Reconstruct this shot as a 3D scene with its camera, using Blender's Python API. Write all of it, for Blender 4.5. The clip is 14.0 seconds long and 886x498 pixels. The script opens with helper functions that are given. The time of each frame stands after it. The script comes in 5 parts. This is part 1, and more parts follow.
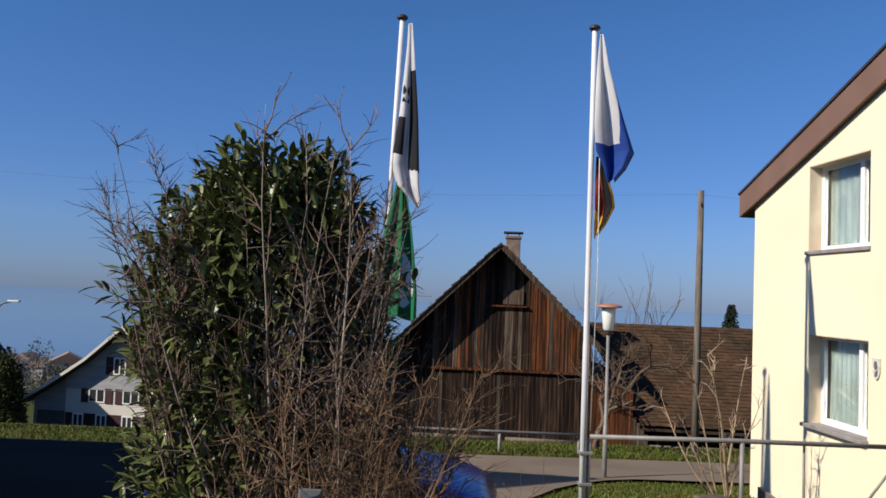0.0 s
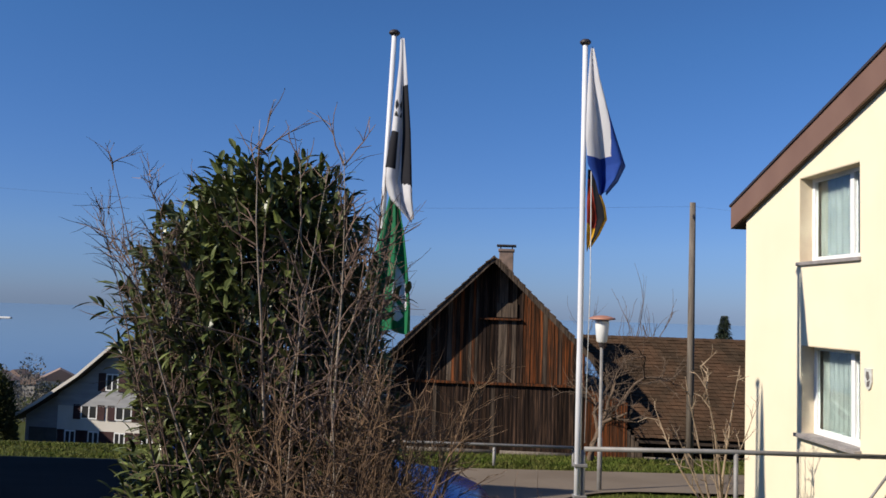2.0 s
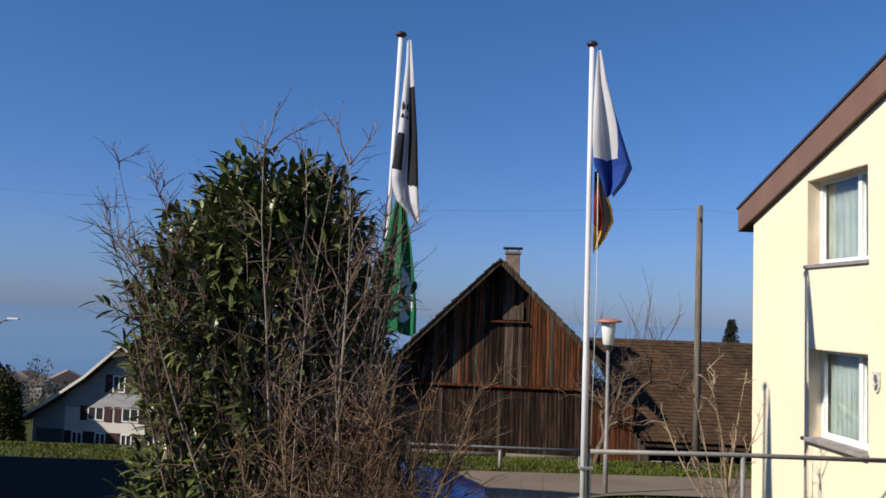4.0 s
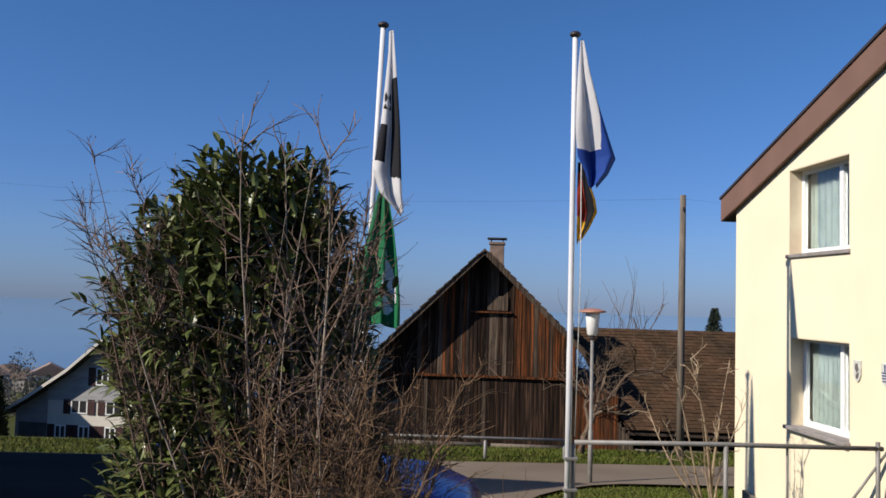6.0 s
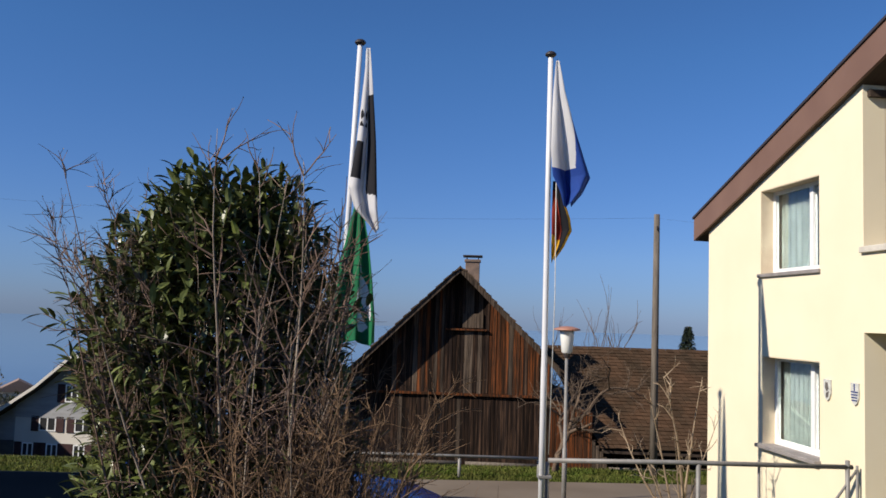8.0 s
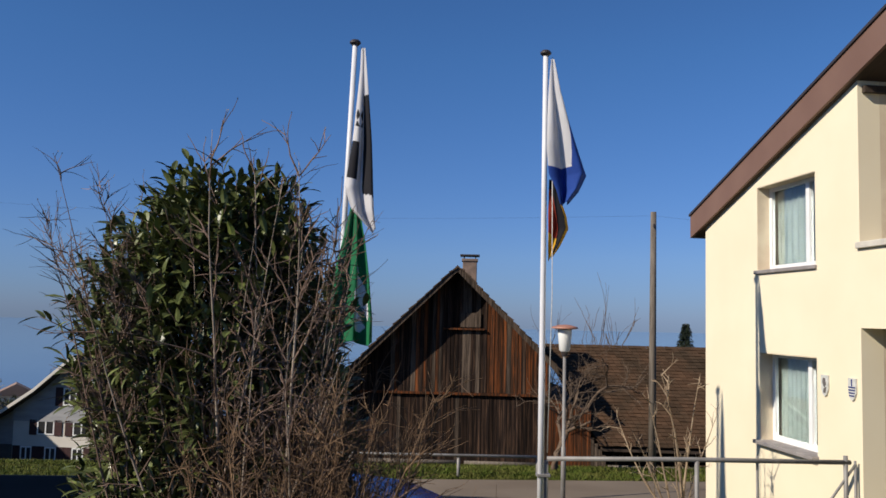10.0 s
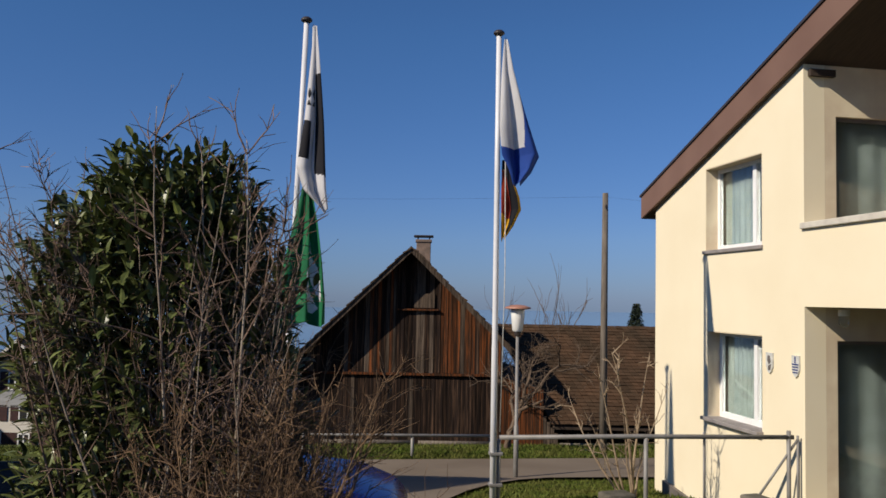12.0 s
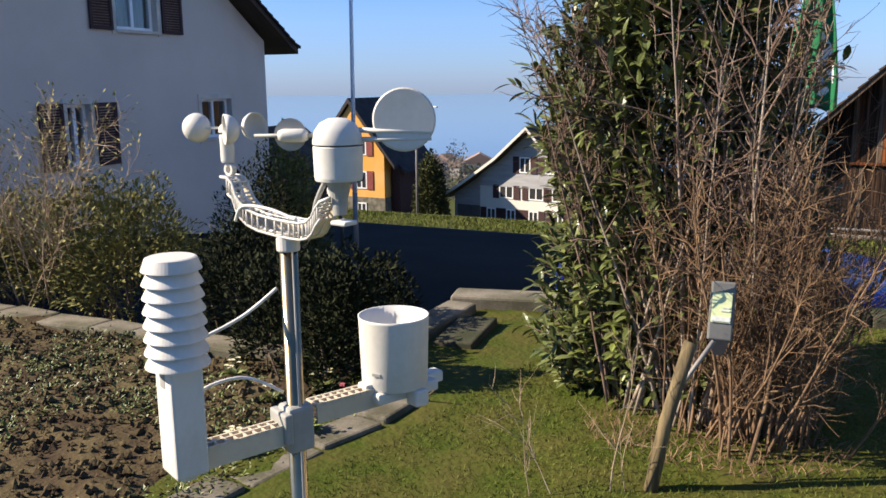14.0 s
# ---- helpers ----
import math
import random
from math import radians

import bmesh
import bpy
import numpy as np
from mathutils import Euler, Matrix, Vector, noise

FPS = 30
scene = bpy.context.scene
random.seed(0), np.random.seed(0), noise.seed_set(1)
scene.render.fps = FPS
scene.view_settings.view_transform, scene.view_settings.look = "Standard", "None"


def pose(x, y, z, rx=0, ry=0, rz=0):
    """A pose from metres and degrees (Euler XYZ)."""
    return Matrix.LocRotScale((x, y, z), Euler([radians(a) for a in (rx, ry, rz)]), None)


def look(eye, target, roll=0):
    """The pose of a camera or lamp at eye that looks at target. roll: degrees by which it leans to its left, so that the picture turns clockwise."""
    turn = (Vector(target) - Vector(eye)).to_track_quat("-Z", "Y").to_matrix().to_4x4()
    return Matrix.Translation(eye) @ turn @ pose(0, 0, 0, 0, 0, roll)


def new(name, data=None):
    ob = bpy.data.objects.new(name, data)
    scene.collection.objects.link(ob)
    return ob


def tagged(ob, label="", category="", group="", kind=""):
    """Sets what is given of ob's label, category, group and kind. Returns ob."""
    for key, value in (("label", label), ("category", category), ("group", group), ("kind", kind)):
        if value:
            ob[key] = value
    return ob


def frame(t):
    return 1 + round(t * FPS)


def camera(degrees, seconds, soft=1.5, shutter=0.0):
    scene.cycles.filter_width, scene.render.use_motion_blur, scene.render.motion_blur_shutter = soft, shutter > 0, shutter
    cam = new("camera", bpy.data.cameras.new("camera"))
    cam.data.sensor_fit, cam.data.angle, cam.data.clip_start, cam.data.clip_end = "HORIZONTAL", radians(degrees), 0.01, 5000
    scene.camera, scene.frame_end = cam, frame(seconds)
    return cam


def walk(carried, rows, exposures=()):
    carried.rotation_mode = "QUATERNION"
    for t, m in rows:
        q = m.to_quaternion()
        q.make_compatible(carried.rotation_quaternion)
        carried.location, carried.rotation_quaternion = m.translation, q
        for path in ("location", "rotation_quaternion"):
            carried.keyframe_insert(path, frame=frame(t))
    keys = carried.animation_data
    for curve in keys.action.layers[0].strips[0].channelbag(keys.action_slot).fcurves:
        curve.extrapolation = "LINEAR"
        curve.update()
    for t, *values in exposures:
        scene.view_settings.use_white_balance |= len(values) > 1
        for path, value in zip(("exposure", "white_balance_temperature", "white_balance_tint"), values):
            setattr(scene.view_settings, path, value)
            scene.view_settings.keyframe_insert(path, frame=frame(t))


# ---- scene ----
LENS = 55.3
cam = camera(LENS, 14.0, soft=1.6)
# seconds, eye, (yaw, pitch, lean)
PATH = [
    (0, (-0.020, -0.006, 1.642), (-0.00, 2.92, 2.2)),
    (0.5, (-0.023, -0.009, 1.629), (0.24, 2.92, 2.4)),
    (1, (-0.024, -0.030, 1.628), (0.15, 2.98, 2.4)),
    (1.5, (-0.038, -0.052, 1.633), (-0.79, 3.61, 2.2)),
    (2, (-0.020, -0.040, 1.641), (-0.43, 3.84, 1.8)),
    (2.5, (-0.017, -0.019, 1.646), (-0.16, 3.87, 2.0)),
    (3, (-0.029, -0.040, 1.611), (0.17, 3.87, 2.1)),
    (5.3, (0.006, -0.014, 1.651), (-0.69, 4.21, 1.5)),
    (5.5, (0.002, -0.011, 1.650), (-1.08, 3.90, 1.7)),
    (6, (0.001, 0.002, 1.651), (-1.03, 3.38, 1.6)),
    (6.5, (0.001, 0.002, 1.650), (-1.16, 4.13, 1.9)),
    (7, (0.000, 0.000, 1.650), (-1.51, 4.53, 2.2)),
    (7.5, (0.005, -0.012, 1.651), (-1.89, 4.67, 1.9)),
    (8, (0.010, -0.003, 1.653), (-2.63, 4.59, 1.9)),
    (8.5, (0.016, -0.016, 1.650), (-2.72, 4.39, 1.5)),
    (9, (0.015, -0.018, 1.652), (-3.01, 4.62, 1.6)),
    (11.3, (0.019, 0.014, 1.647), (-2.52, 4.16, 1.0)),
    (11.5, (0.029, -0.006, 1.650), (-3.23, 3.67, 1.0)),
    (12, (0.031, 0.015, 1.646), (-5.95, 3.35, 1.1)),
    (12.3, (-0.006, 0.045, 1.648), (-3.19, 1.78, 0.9)),
    (12.5, (0.009, 0.016, 1.632), (0.82, 0.11, 0.8)),
    (13, (-0.012, 0.019, 1.630), (11.25, -2.92, 0.5)),
    (13.5, (-0.065, 0.019, 1.618), (20.78, -7.01, -0.4)),
    (14, (-0.088, 0.032, 1.609), (26.06, -11.04, -0.6)),
]


def aim(eye, turn):
    yaw, pitch = radians(turn[0]), radians(turn[1])
    d = Vector((-math.sin(yaw) * math.cos(pitch), math.cos(yaw) * math.cos(pitch), math.sin(pitch)))
    return look(eye, Vector(eye) + d, turn[2])


walk(cam, [(t, aim(e, a)) for t, e, a in PATH],
     exposures=((0, 0.0, 6700, 10), (9.2, -0.03, 6750, 10), (11.3, -0.3, 6850, 10), (12.0, -0.28, 7000, 10), (12.5, -0.2, 6850, 10), (13.0, 0.27, 7050, 10), (13.5, 0.7, 7200, 10), (14.0, 0.95, 7400, 12)))

# ---------- light ----------
SUN_AZ, SUN_EL = radians(116.5), radians(35.0)  # left of straight ahead, and height
world = bpy.data.worlds.new("sky")
scene.world = world
world.use_nodes = True
wn = world.node_tree
sky = wn.nodes.new("ShaderNodeTexSky")
sky.sky_type, sky.sun_disc = "NISHITA", False
sky.sun_elevation, sky.sun_rotation = SUN_EL, -SUN_AZ
sky.altitude, sky.air_density, sky.dust_density, sky.ozone_density = 500, 1.0, 0.2, 2.5
tint = wn.nodes.new("ShaderNodeMix")
tint.data_type, tint.blend_type = "RGBA", "MULTIPLY"
tint.inputs[0].default_value = 1.0
geo = wn.nodes.new("ShaderNodeTexCoord")
sep = wn.nodes.new("ShaderNodeSeparateXYZ")
wn.links.new(geo.outputs["Generated"], sep.inputs[0])
ramp = wn.nodes.new("ShaderNodeValToRGB")  # hazy violet-blue air low down
ramp.color_ramp.elements[0].color = (0.34, 0.51, 1.08, 1)
haze = ramp.color_ramp.elements.new(0.07)
haze.color = (0.44, 0.64, 1.14, 1)
ramp.color_ramp.elements[2].position, ramp.color_ramp.elements[2].color = 0.30, (0.43, 0.79, 1.25, 1)
wn.links.new(sep.outputs[2], ramp.inputs[0])
wn.links.new(ramp.outputs[0], tint.inputs[7])
wn.links.new(sky.outputs[0], tint.inputs[6])
wn.links.new(tint.outputs[2], wn.nodes["Background"].inputs[0])
wn.nodes["Background"].inputs[1].default_value = 0.088
sun = new("sun", bpy.data.lights.new("sun", "SUN"))
sun.data.energy, sun.data.angle, sun.data.color = 5.7, radians(0.53), (1.0, 0.93, 0.82)
to_sun = Vector((-math.sin(SUN_AZ) * math.cos(SUN_EL), math.cos(SUN_AZ) * math.cos(SUN_EL), math.sin(SUN_EL)))
sun.matrix_world = look(to_sun * 60, (0, 0, 0))


# ---------- materials ----------
def mat(name, col, rough=0.7, col2=None, scale=8.0, fine=60.0, bump=0.15, metal=0.0, stretch=(1, 1, 1), vary=0.0, spec=0.4,
        dist=0.01, island=0.0, contrast=(0.35, 0.65), trans=0.0, sheer=0.0):
    """Two scales of noise mix two colours; fine bump; vary: by object, island: by loose piece."""
    m = bpy.data.materials.new(name)
    m.use_nodes = True
    n, l = m.node_tree.nodes, m.node_tree.links
    b = n["Principled BSDF"]
    b.inputs["Roughness"].default_value = rough
    b.inputs["Metallic"].default_value = metal
    b.inputs["Specular IOR Level"].default_value = spec
    if trans:
        b.inputs["Transmission Weight"].default_value = trans
    col2 = col2 or tuple(c * 0.72 for c in col)
    tc = n.new("ShaderNodeTexCoord")
    mp = n.new("ShaderNodeMapping")
    mp.inputs["Scale"].default_value = stretch
    l.new(tc.outputs["Object"], mp.inputs[0])
    a, f = n.new("ShaderNodeTexNoise"), n.new("ShaderNodeTexNoise")
    a.inputs["Scale"].default_value, a.inputs["Detail"].default_value = scale, 6
    f.inputs["Scale"].default_value, f.inputs["Detail"].default_value = fine, 4
    l.new(mp.outputs[0], a.inputs[0])
    l.new(mp.outputs[0], f.inputs[0])
    add = n.new("ShaderNodeMath")
    add.operation = "MULTIPLY_ADD"
    add.inputs[1].default_value = 0.35
    l.new(f.outputs[0], add.inputs[0])
    l.new(a.outputs[0], add.inputs[2])
    r = n.new("ShaderNodeMapRange")
    r.inputs[1].default_value, r.inputs[2].default_value = contrast[0] + 0.17, contrast[1] + 0.17
    l.new(add.outputs[0], r.inputs[0])
    mx = n.new("ShaderNodeMix")
    mx.data_type = "RGBA"
    mx.inputs[6].default_value, mx.inputs[7].default_value = (*col, 1), (*col2, 1)
    l.new(r.outputs[0], mx.inputs[0])
    out = mx.outputs[2]
    if vary or island:
        hs = n.new("ShaderNodeHueSaturation")
        mr = n.new("ShaderNodeMapRange")
        k = vary or island
        mr.inputs[3].default_value, mr.inputs[4].default_value = 1 - k, 1 + k
        src = n.new("ShaderNodeObjectInfo").outputs["Random"] if vary else n.new("ShaderNodeNewGeometry").outputs["Random Per Island"]
        l.new(src, mr.inputs[0])
        l.new(mr.outputs[0], hs.inputs["Value"])
        l.new(out, hs.inputs["Color"])
        out = hs.outputs[0]
    l.new(out, b.inputs["Base Color"])
    if bump:
        bp = n.new("ShaderNodeBump")
        bp.inputs["Strength"].default_value, bp.inputs["Distance"].default_value = bump, dist
        l.new(add.outputs[0], bp.inputs["Height"])
        l.new(bp.outputs[0], b.inputs["Normal"])
    if sheer:
        tl, ms = n.new("ShaderNodeBsdfTranslucent"), n.new("ShaderNodeMixShader")
        l.new(out, tl.inputs[0])
        ms.inputs[0].default_value = sheer
        l.new(b.outputs[0], ms.inputs[1])
        l.new(tl.outputs[0], ms.inputs[2])
        l.new(ms.outputs[0], n["Material Output"].inputs[0])
    return m


M = {}
M["grass"] = mat("grass", (0.045, 0.062, 0.008), 0.9, (0.070, 0.066, 0.016), 3.5, 28, 0.9, dist=0.03, spec=0.1)
M["blade"] = mat("grass_blade", (0.064, 0.096, 0.011), 0.75, (0.108, 0.108, 0.026), 2.0, 30, 0, island=0.35, spec=0.2)
M["soil"] = mat("soil", (0.050, 0.034, 0.021), 0.95, (0.092, 0.070, 0.036), 6, 50, 0.8, dist=0.03, spec=0.1)
# darker than plain asphalt: the house's deep shade is put into this colour
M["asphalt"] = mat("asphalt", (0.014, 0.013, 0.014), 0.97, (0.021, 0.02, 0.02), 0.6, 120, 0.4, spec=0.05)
M["road"] = mat("road_gravelly", (0.165, 0.128, 0.094), 0.9, (0.205, 0.163, 0.122), 0.5, 90, 0.4, spec=0.2)
M["stone"] = mat("stone", (0.17, 0.15, 0.12), 0.95, (0.075, 0.07, 0.045), 5, 60, 0.5, vary=0.2, spec=0.2)
# tone carries the wall's shade as well as moss
M["mossy"] = mat("shade_dark_mossy_stone", (0.07, 0.065, 0.05), 0.95, (0.035, 0.04, 0.022), 4, 60, 0.5, spec=0.1)
M["concrete"] = mat("concrete", (0.21, 0.185, 0.15), 0.95, (0.09, 0.085, 0.06), 3, 70, 0.4, spec=0.2)
M["cream"] = mat("cream_render", (0.83, 0.74, 0.55), 0.85, (0.80, 0.70, 0.51), 0.9, 160, 0.12, spec=0.2)
# the wall's cream, darkened to hold the shade of reveals and loggia
M["cream_in"] = mat("cream_render_shaded", (0.74, 0.64, 0.47), 0.85, (0.62, 0.50, 0.36), 2.2, 160, 0.12, spec=0.2)
M["brownfascia"] = mat("brown_fascia", (0.20, 0.115, 0.085), 0.6, (0.17, 0.095, 0.07), 1.2, 90, 0.06)
M["darkmetal"] = mat("dark_roof_edge", (0.05, 0.04, 0.04), 0.5, None, 3, 60, 0.05)
M["soffit"] = mat("soffit", (0.06, 0.04, 0.03), 0.8, (0.04, 0.028, 0.02), 4, 80, 0.2, stretch=(1, 12, 1))
M["pvc"] = mat("white_window_frame", (0.82, 0.82, 0.82), 0.35, (0.78, 0.78, 0.77), 3, 60, 0.02)
M["greyframe"] = mat("grey_window_frame", (0.16, 0.14, 0.13), 0.5, None, 3, 60, 0.03)
M["sill"] = mat("grey_stone_sill", (0.30, 0.27, 0.26), 0.7, (0.22, 0.20, 0.19), 6, 90, 0.1)
M["palesill"] = mat("pale_stone_sill", (0.62, 0.58, 0.50), 0.8, (0.5, 0.46, 0.40), 6, 90, 0.1)
M["curtain"] = mat("pale_curtain", (0.17, 0.195, 0.185), 0.9, (0.12, 0.14, 0.13), 4, 60, 0.05)
# dark tone standing in for missing light in rooms and carport
M["interior"] = mat("unlit_dark", (0.12, 0.11, 0.10), 0.9, None, 2, 40, 0)
M["greywall"] = mat("grey_white_render", (0.64, 0.57, 0.50), 0.9, (0.57, 0.51, 0.45), 0.8, 120, 0.15, spec=0.15)
M["whitewall"] = mat("white_render", (0.66, 0.62, 0.56), 0.9, (0.58, 0.54, 0.48), 0.5, 60, 0.1)
M["shingle"] = mat("grey_shingle_cladding", (0.36, 0.36, 0.37), 0.9, (0.28, 0.28, 0.29), 0.7, 30, 0.2, stretch=(1, 1, 5))
M["orangewall"] = mat("orange_render", (0.698, 0.371, 0.132), 0.9, (0.66, 0.31, 0.06), 0.5, 50, 0.1)
M["shutter"] = mat("dark_red_shutter", (0.055, 0.02, 0.02), 0.7, (0.035, 0.014, 0.014), 5, 50, 0.1)
M["redshutter"] = mat("red_shutter", (0.24, 0.05, 0.04), 0.7, None, 5, 50, 0.1)
M["rooftile"] = mat("weathered_brown_roof_tile", (0.085, 0.056, 0.038), 0.9, (0.045, 0.034, 0.027), 1.5, 20, 0.3, island=0.35, spec=0.15)
M["mossytile"] = mat("mossy_brown_roof_tile", (0.088, 0.05, 0.03), 0.95, (0.05, 0.034, 0.022), 1.1, 18, 0.3, island=0.18, spec=0.08)
M["darkroof"] = mat("dark_roof", (0.055, 0.044, 0.042), 0.85, (0.035, 0.029, 0.028), 1.5, 25, 0.3, island=0.25, spec=0.2)
M["plank"] = mat("weathered_barn_plank", (0.098, 0.056, 0.036), 0.9, (0.018, 0.012, 0.010), 1.6, 9, 0.6, stretch=(14, 14, 0.45), contrast=(0.3, 0.52), vary=0.42, spec=0.1)
M["redplank"] = mat("sun_burnt_red_plank", (0.25, 0.075, 0.024), 0.9, (0.05, 0.026, 0.016), 1.8, 9, 0.6, stretch=(13, 13, 0.5), contrast=(0.32, 0.56), vary=0.35, spec=0.1)
M["greyplank"] = mat("grey_plank", (0.15, 0.11, 0.082), 0.9, (0.04, 0.03, 0.024), 2, 10, 0.5, stretch=(13, 13, 0.5), vary=0.3, spec=0.1)
M["oldpole"] = mat("weathered_pole_wood", (0.19, 0.16, 0.13), 0.9, (0.10, 0.082, 0.066), 3, 40, 0.4, stretch=(6, 6, 0.5))
M["brick"] = mat("chimney_masonry", (0.26, 0.18, 0.14), 0.9, (0.15, 0.11, 0.09), 4, 40, 0.3)
M["alu"] = mat("white_lacquered_pole", (0.74, 0.74, 0.76), 0.35, (0.66, 0.66, 0.68), 2, 60, 0.03)
M["steel"] = mat("galvanised_steel", (0.27, 0.26, 0.25), 0.6, (0.20, 0.19, 0.18), 5, 80, 0.08, metal=0.25)
# brown in the metal colour stands for hedge and soil mirrored in it
M["chrome"] = mat("steel_with_brown_reflection", (0.34, 0.27, 0.17), 0.26, (0.25, 0.2, 0.12), 4, 90, 0.02, metal=1.0)
M["black"] = mat("black_plastic", (0.02, 0.02, 0.022), 0.5, None, 5, 60, 0.03)
M["opal"] = mat("white_opal_glass", (0.82, 0.82, 0.80), 0.25, (0.76, 0.76, 0.74), 3, 60, 0)
M["lampcap"] = mat("rusty_lamp_cap", (0.42, 0.20, 0.14), 0.6, (0.32, 0.15, 0.11), 6, 60, 0.05)
M["bark"] = mat("bark", (0.17, 0.12, 0.085), 0.9, (0.09, 0.065, 0.048), 10, 90, 0.4, stretch=(3, 3, 0.6), spec=0.15)
M["twig"] = mat("bare_twig", (0.22, 0.15, 0.115), 0.85, (0.12, 0.078, 0.06), 6, 60, 0.2, island=0.35, spec=0.2)
M["redtwig"] = mat("reddish_twig", (0.23, 0.145, 0.085), 0.9, (0.115, 0.07, 0.043), 6, 60, 0.2, island=0.35, spec=0.2)
M["greytwig"] = mat("grey_stem", (0.36, 0.30, 0.24), 0.8, (0.19, 0.145, 0.11), 6, 60, 0.2, island=0.25, spec=0.2)
M["paletwig"] = mat("pale_sapling_twig", (0.38, 0.29, 0.20), 0.85, (0.25, 0.18, 0.12), 6, 60, 0.2, island=0.25, spec=0.2)
M["laurel"] = mat("glossy_laurel_leaf", (0.12, 0.138, 0.048), 0.32, (0.062, 0.078, 0.026), 5, 40, 0.05, island=0.5, spec=0.35)
M["paleleaf"] = mat("sunlit_young_leaf", (0.13, 0.155, 0.035), 0.5, (0.09, 0.11, 0.025), 5, 40, 0.05, island=0.4, spec=0.5)
M["hedge"] = mat("hedge_leaf", (0.19, 0.175, 0.055), 0.8, (0.13, 0.12, 0.04), 3, 30, 0.05, island=0.4, spec=0.12)
M["yew"] = mat("dark_evergreen_leaf", (0.022, 0.028, 0.010), 0.75, (0.012, 0.015, 0.006), 3, 30, 0.05, island=0.5, spec=0.12)
M["conifer"] = mat("spruce_needles", (0.02, 0.032, 0.015), 0.8, (0.012, 0.02, 0.01), 3, 20, 0.1, island=0.4)
M["dryleaf"] = mat("dry_yellow_leaf", (0.21, 0.16, 0.065), 0.8, None, 5, 40, 0.05, island=0.3)
M["blossom"] = mat("yellow_green_spring_growth", (0.34, 0.29, 0.11), 0.8, (0.24, 0.22, 0.09), 5, 40, 0.05, island=0.3, spec=0.15)
M["farbare"] = mat("far_bare_crown", (0.20, 0.19, 0.17), 0.9, (0.15, 0.14, 0.13), 0.3, 4, 0, island=0.25, spec=0.05)
M["fargreen"] = mat("far_green_crown", (0.09, 0.095, 0.038), 0.9, (0.06, 0.062, 0.03), 0.3, 4, 0, island=0.3, spec=0.05)
M["fartown"] = mat("far_house_wall", (0.50, 0.47, 0.43), 0.9, (0.40, 0.36, 0.33), 0.05, 2, 0, vary=0.3)
M["farroof"] = mat("far_house_roof", (0.22, 0.15, 0.12), 0.9, None, 0.1, 2, 0, vary=0.3)
M["lake"] = mat("lake_water", (0.085, 0.115, 0.155), 0.12, (0.10, 0.13, 0.17), 0.004, 0.02, 0.0, spec=0.5)
M["white_pl"] = mat("white_plastic", (0.62, 0.60, 0.56), 0.5, (0.54, 0.52, 0.47), 14, 120, 0.03)
M["cream_pl"] = mat("yellowed_plastic", (0.58, 0.50, 0.38), 0.5, (0.5, 0.42, 0.31), 14, 120, 0.03)
M["grey_pl"] = mat("grey_plastic", (0.33, 0.33, 0.31), 0.5, (0.28, 0.28, 0.26), 14, 120, 0.03)
M["holder"] = mat("dark_grey_plastic", (0.17, 0.17, 0.16), 0.4, (0.14, 0.14, 0.13), 14, 120, 0.02)
M["cable"] = mat("white_cable", (0.78, 0.77, 0.74), 0.45, None, 20, 90, 0)
M["carblue"] = mat("blue_car_paint", (0.007, 0.022, 0.17), 0.2, (0.006, 0.02, 0.15), 2, 40, 0, spec=0.6)
M["tyre"] = mat("tyre_rubber", (0.02, 0.02, 0.02), 0.85, None, 10, 80, 0.1)
M["f_white"] = mat("white_flag_cloth", (0.80, 0.79, 0.80), 0.8, (0.72, 0.71, 0.73), 2.5, 90, 0.08, sheer=0.4)
M["f_black"] = mat("black_flag_cloth", (0.008, 0.008, 0.013), 0.9, None, 2.5, 90, 0.08)
M["f_blue"] = mat("blue_flag_cloth", (0.02, 0.09, 0.42), 0.8, (0.015, 0.06, 0.33), 2.5, 90, 0.08, sheer=0.4)
M["f_green"] = mat("green_flag_cloth", (0.015, 0.26, 0.10), 0.75, (0.010, 0.17, 0.07), 2.5, 90, 0.08, sheer=0.4)
M["f_red"] = mat("red_flag_cloth", (0.55, 0.06, 0.025), 0.8, None, 2.5, 90, 0.08, sheer=0.4)
M["f_gold"] = mat("gold_flag_cloth", (0.85, 0.50, 0.03), 0.8, None, 2.5, 90, 0.08, sheer=0.4)
M["signgreen"] = mat("yellow_green_card", (0.74, 0.80, 0.42), 0.5, (0.66, 0.74, 0.42), 20, 90, 0)
M["signwhite"] = mat("white_card", (0.82, 0.84, 0.78), 0.45, None, 20, 90, 0)
M["petal"] = mat("cream_petal", (0.80, 0.74, 0.50), 0.7, None, 10, 60, 0, island=0.15)
M["petalpink"] = mat("pink_petal", (0.55, 0.12, 0.16), 0.7, None, 10, 60, 0, island=0.15)
M["stake"] = mat("weathered_stake_wood", (0.19, 0.14, 0.07), 0.85, (0.08, 0.06, 0.03), 5, 60, 0.4, stretch=(8, 8, 0.7))
M["crest"] = mat("enamel_shield", (0.66, 0.66, 0.62), 0.4, None, 20, 90, 0)


def glass(name, tint):
    m = bpy.data.materials.new(name)
    m.use_nodes = True
    b = m.node_tree.nodes["Principled BSDF"]
    b.inputs["Base Color"].default_value = (*tint, 1)
    b.inputs["Roughness"].default_value = 0.02
    b.inputs["Transmission Weight"].default_value = 1.0
    b.inputs["IOR"].default_value = 1.45
    return m


M["glass"] = glass("window_glass", (0.85, 0.93, 0.95))


